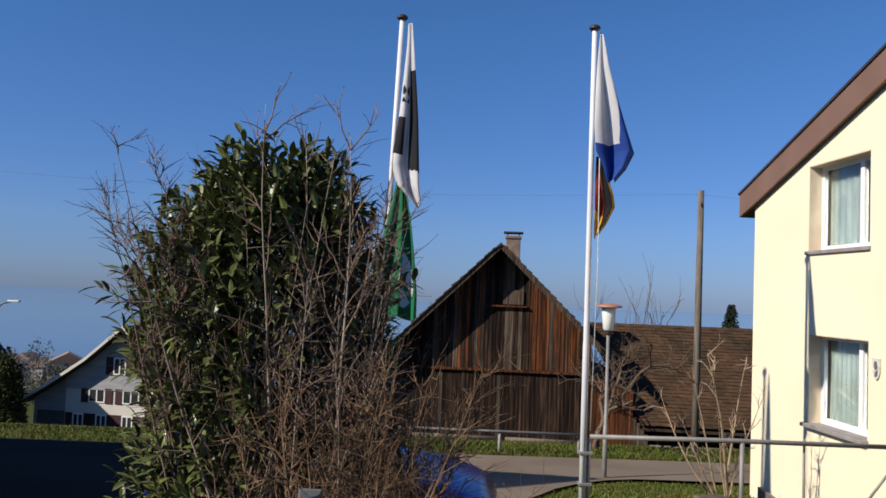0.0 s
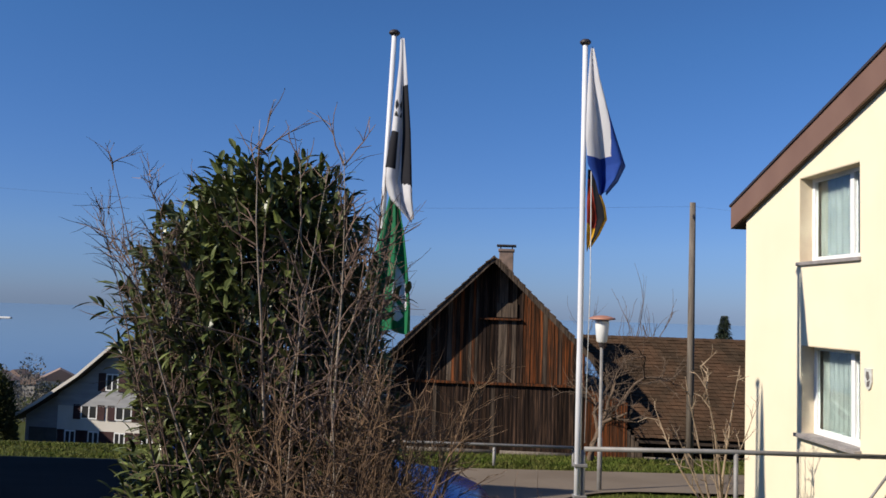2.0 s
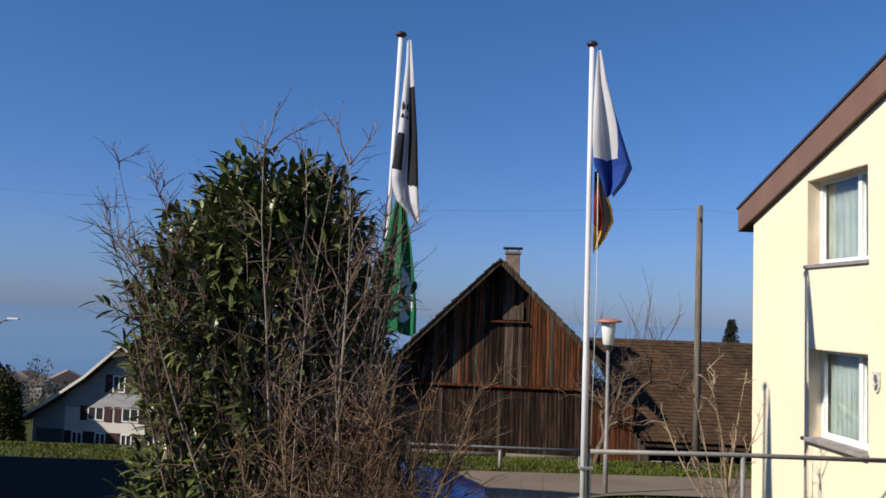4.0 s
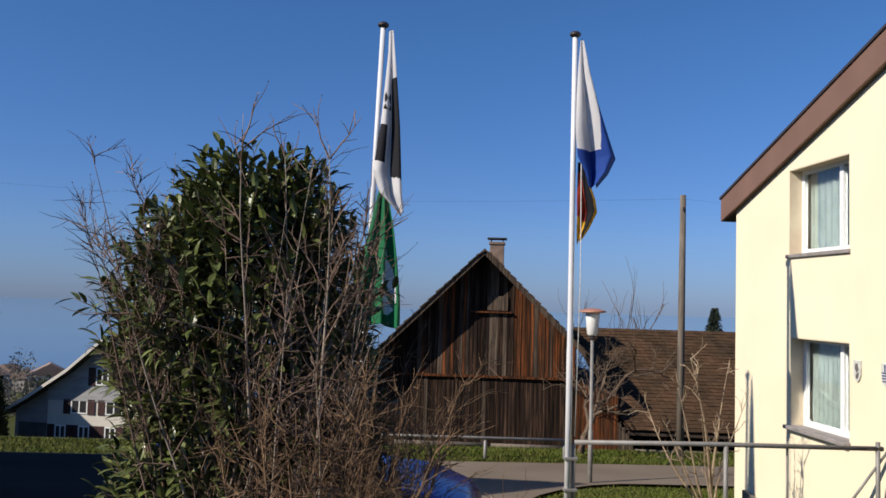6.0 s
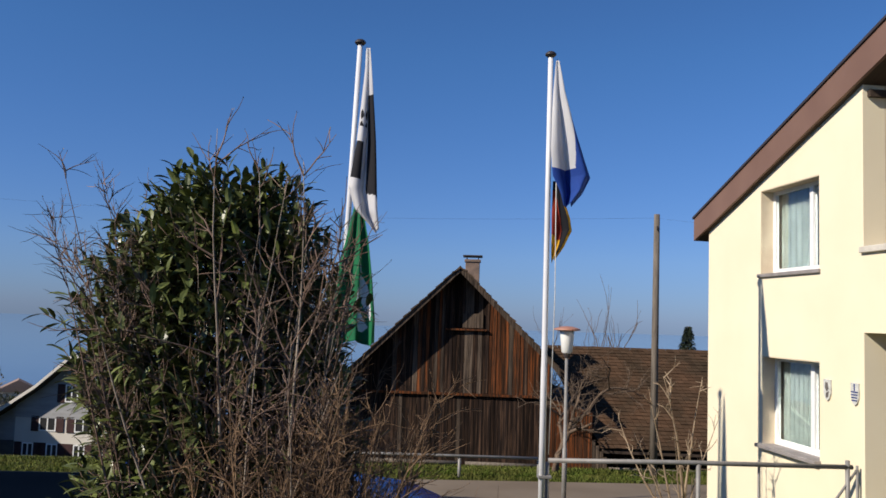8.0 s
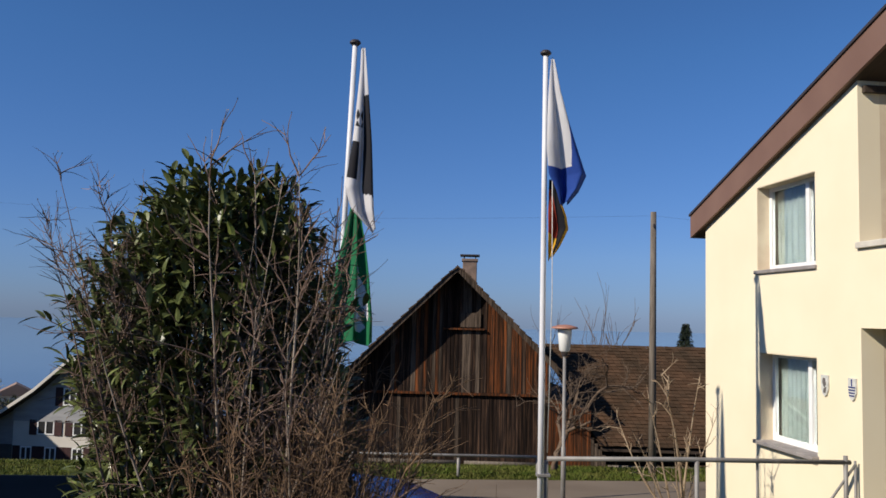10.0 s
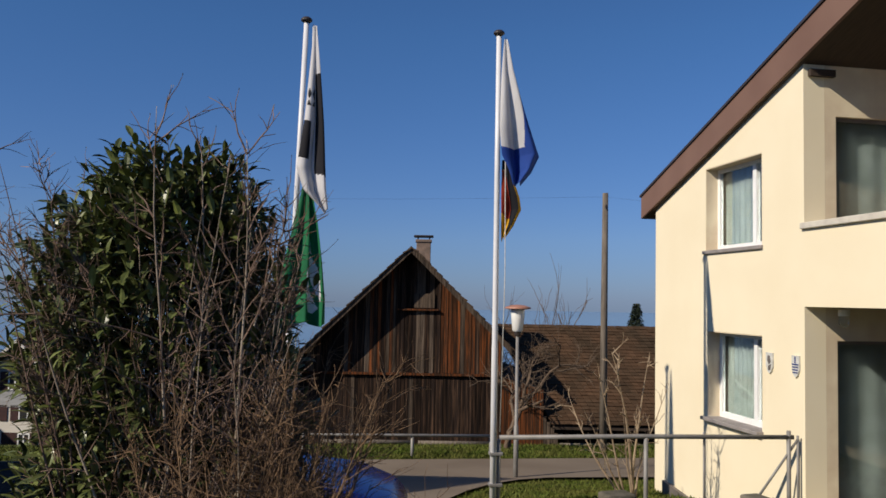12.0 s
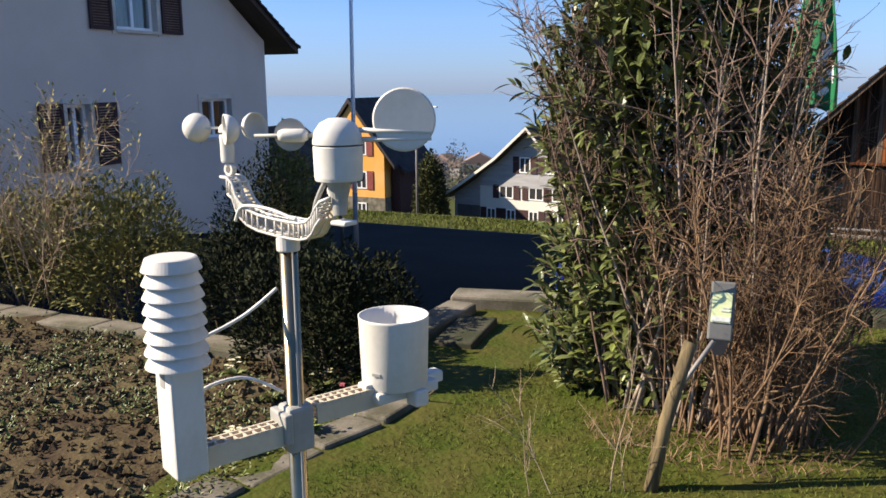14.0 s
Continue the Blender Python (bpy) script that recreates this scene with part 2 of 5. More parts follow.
# ---------- mesh helpers ----------
def link(name, me, material, parent=None, label="", smooth=False):
    for k in (material if isinstance(material, (list, tuple)) else [material]):
        me.materials.append(M[k] if isinstance(k, str) else k)
    if smooth:
        me.polygons.foreach_set("use_smooth", [True] * len(me.polygons))
    ob = new(name, me)
    if parent:
        ob.parent = parent
    if label:
        tagged(ob, label)
    return ob


def part(name, bm, material, parent=None, label="", smooth=False):
    me = bpy.data.meshes.new(name)
    bmesh.ops.recalc_face_normals(bm, faces=bm.faces)
    bm.to_mesh(me)
    bm.free()
    return link(name, me, material, parent, label, smooth)


def raw(name, verts, faces, material, parent=None, label="", smooth=False):
    me = bpy.data.meshes.new(name)
    me.from_pydata([tuple(v) for v in verts], [], faces)
    me.update()
    return link(name, me, material, parent, label, smooth)


def thing(name, m, label, category, group="", kind=""):
    ob = new(name)
    ob.empty_display_size = 0.2
    ob.matrix_basis = m
    return tagged(ob, label, category, group, kind)


def box(bm, x0, x1, y0, y1, z0, z1, bev=0.0, m=None):
    r = bmesh.ops.create_cube(bm, size=1)
    t = Matrix.Translation(((x0 + x1) / 2, (y0 + y1) / 2, (z0 + z1) / 2)) @ Matrix.Diagonal((abs(x1 - x0), abs(y1 - y0), abs(z1 - z0), 1))
    bmesh.ops.transform(bm, matrix=(m @ t) if m else t, verts=r["verts"])
    if bev:
        es = list({e for v in r["verts"] for e in v.link_edges})
        bmesh.ops.bevel(bm, geom=es, offset=bev, segments=2, affect="EDGES", profile=0.5)
    return bm


def bx(*a, **k):
    return box(bmesh.new(), *a, **k)


def prism(bm, pts, y0, y1):
    """A polygon of (x, z) points, drawn out from y0 to y1."""
    a = [bm.verts.new((x, y0, z)) for x, z in pts]
    b = [bm.verts.new((x, y1, z)) for x, z in pts]
    bm.faces.new(a)
    bm.faces.new(b[::-1])
    for i in range(len(pts)):
        j = (i + 1) % len(pts)
        bm.faces.new((a[i], b[i], b[j], a[j]))
    return bm


def lathe(profile, seg=24, bm=None, m=None):
    """A body of revolution from (radius, z) points."""
    bm = bm or bmesh.new()
    rings = []
    for r, z in profile:
        if r < 1e-6:
            v = Vector((0, 0, z))
            rings.append([bm.verts.new(m @ v if m else v)])
        else:
            ring = []
            for i in range(seg):
                a = 2 * math.pi * i / seg
                v = Vector((r * math.cos(a), r * math.sin(a), z))
                ring.append(bm.verts.new(m @ v if m else v))
            rings.append(ring)
    for a, b in zip(rings, rings[1:]):
        for i in range(seg):
            j = (i + 1) % seg
            f = [a[i % len(a)], a[j % len(a)], b[j % len(b)], b[i % len(b)]]
            f = list(dict.fromkeys(f))
            if len(f) > 2:
                bm.faces.new(f)
    return bm


def tube(pts, radii, sides=6, V=None, F=None):
    """A tapering tube along points, appended to the lists V and F."""
    V = [] if V is None else V
    F = [] if F is None else F
    base, n = len(V), len(pts)
    pts = [Vector(p) for p in pts]
    for i, p in enumerate(pts):
        d = (pts[min(i + 1, n - 1)] - pts[max(i - 1, 0)]).normalized()
        s = d.cross(Vector((0.31, 0.17, 0.94)) if abs(d.z) < 0.95 else Vector((1, 0.1, 0))).normalized()
        w = d.cross(s)
        r = radii[i] if isinstance(radii, (list, tuple)) else radii
        for k in range(sides):
            a = 2 * math.pi * k / sides
            V.append(p + s * (r * math.cos(a)) + w * (r * math.sin(a)))
    for i in range(n - 1):
        for k in range(sides):
            q = (k + 1) % sides
            F.append((base + i * sides + k, base + i * sides + q, base + (i + 1) * sides + q, base + (i + 1) * sides + k))
    F.append(tuple(base + k for k in range(sides))[::-1])
    F.append(tuple(base + (n - 1) * sides + k for k in range(sides)))
    return V, F


def rod(name, pts, radii, material, parent=None, label="", sides=10):
    V, F = tube(pts, radii, sides)
    return raw(name, V, F, material, parent, label, smooth=True)


def wander(rng, p, d, length, steps, bend=0.12, lift=0.0):
    pts, p, d = [Vector(p)], Vector(p), Vector(d).normalized()
    for _ in range(steps):
        d = (d + Vector((rng.gauss(0, bend), rng.gauss(0, bend), rng.gauss(0, bend) + lift))).normalized()
        p = p + d * (length / steps)
        pts.append(p)
    return pts, d


def leaf_into(V, F, p, d, up, length, width, fold=0.12):
    """One folded leaf at p along d."""
    d = d.normalized()
    s = d.cross(up)
    s = s.normalized() if s.length > 1e-4 else Vector((1, 0, 0))
    n = s.cross(d)
    b = len(V)
    V += [p, p + d * length * 0.5 + n * (-fold * width), p + d * length - n * (0.12 * length),
          p + d * length * 0.45 + s * width / 2 + n * fold * width, p + d * length * 0.45 - s * width / 2 + n * fold * width]
    F += [(b, b + 1, b + 3), (b + 1, b + 2, b + 3), (b, b + 4, b + 1), (b + 1, b + 4, b + 2)]


def oval_leaf_into(V, F, p, d, up, length, width, fold=0.14):
    """One oval leathery leaf at p along d, folded along its midrib and curling down at the tip."""
    d = d.normalized()
    s = d.cross(up)
    s = s.normalized() if s.length > 1e-4 else Vector((1, 0, 0))
    n = s.cross(d)
    b = len(V)
    V += [p, p + d * length * 0.4, p + d * length * 0.75 - n * (0.05 * length), p + d * length - n * (0.14 * length)]
    for sg in (1, -1):
        for f, w, c in ((0.28, 0.8, 0.0), (0.58, 1.0, 0.02), (0.85, 0.6, 0.08)):
            V.append(p + d * length * f + s * (sg * w * width / 2) + n * (fold * width * w - c * length))
    for o, flip in ((4, 1), (7, -1)):
        for f in ((b, b + 1, b + o), (b + 1, b + o + 1, b + o), (b + 1, b + 2, b + o + 1), (b + 2, b + o + 2, b + o + 1), (b + 2, b + 3, b + o + 2)):
            F.append(f[::flip])


def rv(rng):
    while True:
        v = Vector((rng.uniform(-1, 1), rng.uniform(-1, 1), rng.uniform(-1, 1)))
        if 0.05 < v.length < 1:
            return v.normalized()


# ---------- ground ----------
HY = [-80, -10, 4.05, 4.6, 10, 13, 17, 20, 22.5, 25, 30, 60, 520, 600, 5000]
HZ = [6.0, -0.1, -0.1, -0.83, -1.1, -1.45, -2.0, -2.2, -2.33, -2.66, -4.3, -9.8, -61, -66, -90]


def low(y):
    return float(np.interp(y, HY, HZ))


def sheet(name, xs, ys, fn, material, parent=None, smooth=True):
    V = [(x, y, fn(x, y)) for y in ys for x in xs]
    w = len(xs)
    F = [(j * w + i, j * w + i + 1, (j + 1) * w + i + 1, (j + 1) * w + i) for j in range(len(ys) - 1) for i in range(w - 1)]
    return raw(name, V, F, material, parent, smooth=smooth)


def lumpy(x, y, s=1.0, h=0.03):
    return h * noise.noise(Vector((x * s, y * s, 3.1)))


xs = [-4900, -2000, -800, -300, -120, -60] + list(range(-40, 41, 2)) + [60, 120, 300, 800, 2000, 4900]
ys = [-80, -40, -20, -10, -4, 0, 4.05, 4.9, 6] + list(range(7, 32)) + [36, 42, 48, 54, 60, 80, 110, 150, 220, 320, 450, 520, 600, 800, 2000, 4900]
ground = sheet("ground", xs, ys, lambda x, y: low(y) + (lumpy(x, y, 0.4, 0.05) if 6 < y < 60 else 0), "grass")
tagged(ground, "grassy hillside falling towards the lake", "ground", kind="structure")
lake = raw("water", [(-4900, 380, -60), (4900, 380, -60), (4900, 4900, -60), (-4900, 4900, -60)], [(0, 1, 2, 3)], "lake")
tagged(lake, "calm hazy blue lake below the hillside", "lake", kind="structure")


def road_strip(name, left, right, material, lift, label, n=60):
    """A sheet between two outlines, each a function of s in 0..1, laid on the ground."""
    V, F, m = [], [], 14
    for i in range(n + 1):
        a, b = Vector(left(i / n)), Vector(right(i / n))
        for k in range(m + 1):
            p = a.lerp(b, k / m)
            V.append((p.x, p.y, low(p.y) + lift))
    for i in range(n):
        for k in range(m):
            q = i * (m + 1) + k
            F.append((q, q + 1, q + m + 2, q + m + 1))
    return tagged(raw(name, V, F, material, smooth=True), label, "road", kind="structure")


def lawn_edge(s):
    x = 22 - 40 * s
    near = 17.1 if x > 4.2 else 17.1 - 10.6 * (min(1, (4.2 - x) / 4.4)) ** 1.9
    return (x, near)


road = road_strip("road", lawn_edge, lambda s: (22 - 40 * s, 20.25 + 0.2 * math.sin(6 * s) - (0.35 * s)), "road", 0.07,
                  "pale worn asphalt lane past the barn")


yard = road_strip("yard", lambda s: (-15 + 14.2 * s, 4.95), lambda s: (-15 + 14.2 * s, 19.6), "asphalt", 0.085, "smooth asphalt yard coloured dark for the house's shade")


# ---------- garden terrace ----------
def garden_z(x, y):
    return lumpy(x, y, 1.3, 0.035) + lumpy(x, y, 5, 0.012)


gx = [x * 0.1 for x in range(-26, 90)]
gy = [y * 0.1 for y in range(-50, 63)]
lawn = sheet("garden_lawn", gx, gy, lambda x, y: garden_z(x, y) - (0.8 if y > np.interp(x, [-2.6, -0.5, 1.4], [5.5, 6.05, 6.25]) else 0), "grass")
tagged(lawn, "mown garden lawn with worn mossy patches", "lawn", kind="structure")
bedx = [x * 0.08 for x in range(-125, -31)]
bedy = [y * 0.08 for y in range(-30, 52)]
bed = sheet("garden_bed", bedx, bedy,
            lambda x, y: 0.012 + 0.06 * noise.noise(Vector((x * 3, y * 3, 0))) + 0.022 * noise.noise(Vector((x * 9, y * 9, 2))), "soil")
tagged(bed, "dug brown garden bed with clods and seedlings", "garden bed", kind="structure")
garden_base = part("garden_base", box(box(bx(-2.55, 8.8, -5, 5.4, -1.4, -0.06), -0.4, 8.8, 5.4, 6.0, -1.4, -0.062), -10, -2.55, -5, 4.15, -1.4, -0.09), "soil")
tagged(garden_base, "earth bank under the raised garden", "earth bank", kind="structure")

# ---------- low garden wall ----------
garden_wall = thing("garden_wall", pose(0, 0, 0), "low weathered concrete wall edging the raised lawn", "wall", kind="structure")
rngw = random.Random(4)


def wall_y(x):
    return float(np.interp(x, [-2.6, -0.5, 1.4, 9], [5.44, 5.98, 6.2, 6.2]))


x = -2.68
while x < 8.5:
    w = rngw.uniform(0.75, 1.15)
    h = 0.09 + rngw.uniform(-0.012, 0.012) - 0.004 * x
    yw, ye = wall_y(x), wall_y(x + w)
    # blocks right of x -1.6 get the stone darkened for shade
    e = part("stone_block", bx(0, math.hypot(w, ye - yw) - 0.012, rngw.uniform(-0.01, 0.01), 0.27, -1.4, h, bev=0.02), "concrete" if x < -1.6 else "mossy", garden_wall)
    e.matrix_basis = pose(x, yw, 0, 0, 0, math.degrees(math.atan2(ye - yw, w)))
    x += w
y = 5.41
while y > 4.6:
    w = rngw.uniform(0.7, 1.0)
    part("stone_block", bx(-2.68, -2.45, y - w + 0.012, y, -1.4, 0.07 + rngw.uniform(-0.012, 0.01), bev=0.02), "concrete", garden_wall)
    y -= w
for i, (sx, sy, a, l, wd) in enumerate([(-2.28, 4.85, 6, 0.55, 0.26)]):
    s = part("stone_slab", bx(-wd / 2, wd / 2, -l / 2, l / 2, -0.05, 0.006 if i else 0.03, bev=0.012), "mossy")
    s.matrix_basis = pose(sx, sy, 0.02, 2, -2, a)
    tagged(s, "flat grey stone slab lying in the lawn", "stone slab", "slabs by the wall")
for sx, wd, hh, mt in ((2.05, 0.24, 0.13, "stone"), (3.15, 0.17, 0.1, "stone")):
    s = part("loose_stone", bx(-wd / 2, wd / 2, -0.09, 0.09, 0, hh, bev=0.02), mt)
    s.matrix_basis = pose(sx, 6.34, 0.075, 0, 0, 12)
    tagged(s, "rough squared stone lying on the garden wall", "stone", "stones on the wall")
# flat stones along the bed
rngw = random.Random(9)
edging = thing("bed_edging", pose(0, 0, 0), "row of flat grey stones edging the garden bed", "edging", kind="structure")
pa, pb = Vector((-2.3, 2.2)), Vector((-1.98, 4.2))
d = (pb - pa).normalized()
s = 0.0
while s < 1.45:
    l = rngw.uniform(0.28, 0.45)
    p = pa + d * (s + l / 2)
    e = part("stone", bx(-0.11, 0.11, -l / 2 + 0.01, l / 2 - 0.01, -0.06, rngw.uniform(0.012, 0.03), bev=0.015), "stone", edging)
    e.matrix_basis = pose(p.x - 0.05 + rngw.uniform(-0.02, 0.02), p.y, 0, rngw.uniform(-3, 3), rngw.uniform(-3, 3), -9 + rngw.uniform(-6, 6))
    s += l
x = -9.0
while x < -3.3:
    l = rngw.uniform(0.35, 0.6)
    e = part("stone", bx(-l / 2 + 0.01, l / 2 - 0.01, -0.12, 0.12, -0.06, rngw.uniform(0.03, 0.055), bev=0.02), "stone", edging)
    e.matrix_basis = pose(x + l / 2, 3.98 + rngw.uniform(-0.03, 0.03), 0, 0, 0, rngw.uniform(-5, 5))
    x += l


# ---------- windows ----------
def window(parent, u0, u1, z0, z1, v, into, mull=(0.74,), frame_mat="pvc", w=0.085, curtain=0.5, sillmat=None, sill_out=0.06, reveal=0.2):
    """A window in the wall plane v; into: +1 or -1, the way into the house. Parts under one empty."""
    win = new("window")
    win.parent = parent
    a, b = sorted((v, v + into * 0.06))
    bm = bmesh.new()
    box(bm, u0, u0 + w, a, b, z0, z1)
    box(bm, u1 - w, u1, a, b, z0, z1)
    box(bm, u0 + w, u1 - w, a, b, z0, z0 + w)
    box(bm, u0 + w, u1 - w, a, b, z1 - w * 0.8, z1)
    for k in mull:
        um = u0 + (u1 - u0) * k
        box(bm, um - w * 0.55, um + w * 0.55, a - 0.004, b + 0.004, z0 + w, z1 - w * 0.8)
    part("frame", bm, frame_mat, win)
    edges = [u0 + w] + [u0 + (u1 - u0) * k for k in mull] + [u1 - w]
    for i in range(len(edges) - 1):
        p, q = edges[i] + (w * 0.55 if i else 0), edges[i + 1] - (w * 0.55 if i < len(edges) - 2 else 0)
        vm = v + into * 0.03
        g = part("pane", bx(p, q, vm - 0.004, vm + 0.004, z0 + w, z1 - w * 0.8), "glass", win)
        g.visible_shadow = False
    if curtain:
        V, F, n = [], [], 40
        for i in range(n + 1):
            u = u0 + w + (u1 - u0 - 2 * w) * curtain * i / n
            yy = v + into * (0.11 + 0.012 * math.sin(i * 1.1))
            V += [(u, yy, z0 + 0.05), (u, yy, z1 - 0.02)]
        F = [(2 * i, 2 * i + 2, 2 * i + 3, 2 * i + 1) for i in range(n)]
        raw("curtain", V, F, "curtain", win, smooth=True)
    # added shallow box, coloured dark to look like an unlit room
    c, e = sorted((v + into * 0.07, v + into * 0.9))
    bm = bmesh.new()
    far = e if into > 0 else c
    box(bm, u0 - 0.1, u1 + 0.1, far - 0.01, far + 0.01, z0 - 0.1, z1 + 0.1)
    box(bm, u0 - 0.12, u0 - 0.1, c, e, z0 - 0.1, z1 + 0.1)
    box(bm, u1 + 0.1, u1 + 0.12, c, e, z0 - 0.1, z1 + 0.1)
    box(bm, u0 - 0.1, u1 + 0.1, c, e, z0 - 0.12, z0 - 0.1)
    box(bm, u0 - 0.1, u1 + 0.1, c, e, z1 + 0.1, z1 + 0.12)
    part("dark_room_box", bm, "interior", win)
    if sillmat:
        c, e = sorted((v - into * (reveal + sill_out), v + into * 0.0))
        part("sill", bx(u0 - 0.05, u1 + 0.03, c, e, z0 - 0.05, z0 + 0.004, bev=0.008), sillmat, win)
    return win


# ---------- cream house ----------
HR = pose(5.39, 14.66, 0, 0, 0, -85.6)
house = thing("cream_house", HR, "cream rendered two-storey house with brown roof edge", "house")


def rk(u):
    return 3.26 + 0.33 * u


T = 0.3
W1, W2 = (1.84, 3.45, 2.47, 3.77), (1.9, 3.45, -0.1, 1.22)
part("wall_panel", prism(bmesh.new(), [(0, -2.6), (1.84, -2.6), (1.84, rk(1.84) + 0.045), (0, rk(0) + 0.045)], 0, T), "cream", house)
part("wall_panel", prism(bmesh.new(), [(1.84, -2.6), (3.45, -2.6), (3.45, W2[2]), (1.84, W2[2])], 0, T), "cream", house)
part("wall_panel", prism(bmesh.new(), [(1.84, W2[3]), (3.45, W2[3]), (3.45, W1[2]), (1.84, W1[2])], 0, T), "cream", house)
part("wall_panel", prism(bmesh.new(), [(1.84, W1[3]), (3.45, W1[3]), (3.45, rk(3.45) + 0.045), (1.84, rk(1.84) + 0.045)], 0, T), "cream", house)
part("wall_panel", prism(bmesh.new(), [(3.45, -2.6), (4.43, -2.6), (4.43, rk(4.43) + 0.045), (3.45, rk(3.45) + 0.045)], 0, T - 0.001), "cream", house)
part("wall_panel", prism(bmesh.new(), [(4.43, 1.63), (9.5, 1.63), (9.5, 2.62), (4.43, 2.62)], 0, T), "cream", house)
part("wall_panel", prism(bmesh.new(), [(4.43, -2.6), (9.5, -2.6), (9.5, -1.0), (4.43, -1.0)], 0, T), "cream", house)
part("wall_panel", prism(bmesh.new(), [(1.84, W2[2]), (1.9, W2[2]), (1.9, W2[3]), (1.84, W2[3])], 0, T), "cream", house)
bm = bmesh.new()
box(bm, 0.003, 0.3, T, 9.0, -2.6, 3.1)                     # north wall
box(bm, 9.2, 9.5, T, 9.0, -2.6, 6.2)
box(bm, 0, 9.5, 8.7, 9.0, -2.6, 3.1)
part("back_wall", bm, "cream", house)
# loggia: the wall that closes it to the north, with a window and a glazed door
SIDE = pose(4.43, 0, 0, 0, 0, 90)
bm = bmesh.new()
prism(bm, [(T, -1.0), (0.46, -1.0), (0.46, 4.95), (T, 4.95)], 0, 0.3)
prism(bm, [(0.46, 1.2), (3.2, 1.2), (3.2, 2.66), (0.46, 2.66)], 0, 0.3)
prism(bm, [(0.46, 4.1), (3.2, 4.1), (3.2, 4.95), (0.46, 4.95)], 0, 0.3)
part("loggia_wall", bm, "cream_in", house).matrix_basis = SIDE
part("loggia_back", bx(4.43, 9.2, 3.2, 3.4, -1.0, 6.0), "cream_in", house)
part("loggia_floor", bx(4.44, 9.2, T, 3.2, 1.63, 1.8), "concrete", house)
part("terrace_floor", bx(4.44, 9.2, T, 3.2, -1.2, -1.0), "concrete", house)
part("loggia_sill", bx(4.40, 9.5, -0.05, 0.36, 2.62, 2.70, bev=0.01), "palesill", house, "pale stone parapet sill")
window(house, 0.46, 2.9, 2.66, 4.1, 0.06, 1, (0.5,), "greyframe", 0.06, 1.0).matrix_basis = SIDE
window(house, 0.46, 3.1, -1.0, 1.2, 0.06, 1, (0.5,), "greyframe", 0.06, 1.0).matrix_basis = SIDE
window(house, *W1, 0.2, 1, (0.68,), "pvc", 0.085, 0.80, "sill", 0.04, 0.2)
window(house, *W2, 0.2, 1, (0.68,), "pvc", 0.085, 0.62, "sill", 0.1, 0.2)
# window reveals, in the cream darkened for shade
for u0, u1, z0, z1 in (W1, W2):
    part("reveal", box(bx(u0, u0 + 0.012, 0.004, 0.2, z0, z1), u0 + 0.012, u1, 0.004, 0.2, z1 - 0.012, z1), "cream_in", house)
# roof: slab, verge board, thin metal edge
bm = bmesh.new()
prism(bm, [(-0.40, rk(-0.40) + 0.10), (9.6, rk(9.6) + 0.10), (9.6, rk(9.6) + 0.42), (-0.40, rk(-0.40) + 0.42)], 0.0, 9.2)
roof = part("roof", bm, "soffit", house)
bm = bmesh.new()
prism(bm, [(-0.42, rk(-0.42) + 0.06), (9.62, rk(9.62) + 0.03), (9.62, rk(9.62) + 0.46), (-0.42, rk(-0.42) + 0.46)], -0.1, -0.05)
box(bm, -0.44, -0.40, -0.05, 9.2, rk(-0.42) + 0.06, rk(-0.42) + 0.44)
part("verge_board", bm, "brownfascia", roof, "brown painted verge board")
bm = bmesh.new()
prism(bm, [(-0.44, rk(-0.44) + 0.46), (9.62, rk(9.62) + 0.46), (9.62, rk(9.62) + 0.50), (-0.44, rk(-0.44) + 0.50)], -0.125, 9.2)
part("metal_edge", bm, "darkmetal", roof)
part("soffit", prism(bmesh.new(), [(-0.38, rk(-0.38) + 0.06), (0.0, rk(0) + 0.04), (9.5, rk(9.5) + 0.04), (9.5, rk(9.5) + 0.09), (-0.38, rk(-0.38) + 0.09)], -0.05, 3.0), "soffit", roof)
part("purlin", bx(4.435, 4.5, 0.06, 0.42, 4.6, 4.69), "soffit", roof)
# two small shields on the wall
for u, mk in ((3.66, "stag"), (4.26, "waves")):
    sh = new("wall_shield")
    sh.matrix_basis = HR @ pose(u, 0, 0.86)
    tagged(sh, "small enamel coat-of-arms shield on the cream wall", "shield", "shields on the house")
    bm = prism(bmesh.new(), [(-0.08, 0.14), (0.08, 0.14), (0.08, -0.04), (0.045, -0.11), (0, -0.14), (-0.045, -0.11), (-0.08, -0.04)], -0.025, -0.004)
    part("plate", bm, "crest", sh)
    bm = bmesh.new()
    if mk == "stag":
        prism(bm, [(-0.03, 0.1), (0.02, 0.1), (0.04, 0.02), (0.0, -0.02), (-0.04, 0.03)], -0.03, -0.026)
        prism(bm, [(-0.02, -0.04), (0.05, -0.01), (0.03, -0.09), (-0.02, -0.1)], -0.03, -0.026)
    else:
        for k in range(4):
            box(bm, -0.07 + 0.005 * k, 0.07 - 0.005 * k, -0.03, -0.026, 0.02 - 0.035 * k, 0.035 - 0.035 * k)
        box(bm, -0.01, 0.01, -0.03, -0.026, 0.04, 0.13)
    part("emblem", bm, "greyframe" if mk == "stag" else "carblue", sh)
wl = new("wall_lamp")
wl.matrix_basis = HR @ pose(4.62, 0.42, 1.4)
tagged(wl, "round glass bulkhead lamp under the loggia ceiling", "lamp")
part("base", lathe([(0, 0.2), (0.07, 0.2), (0.07, 0.12), (0, 0.12)], 16), "pvc", wl)
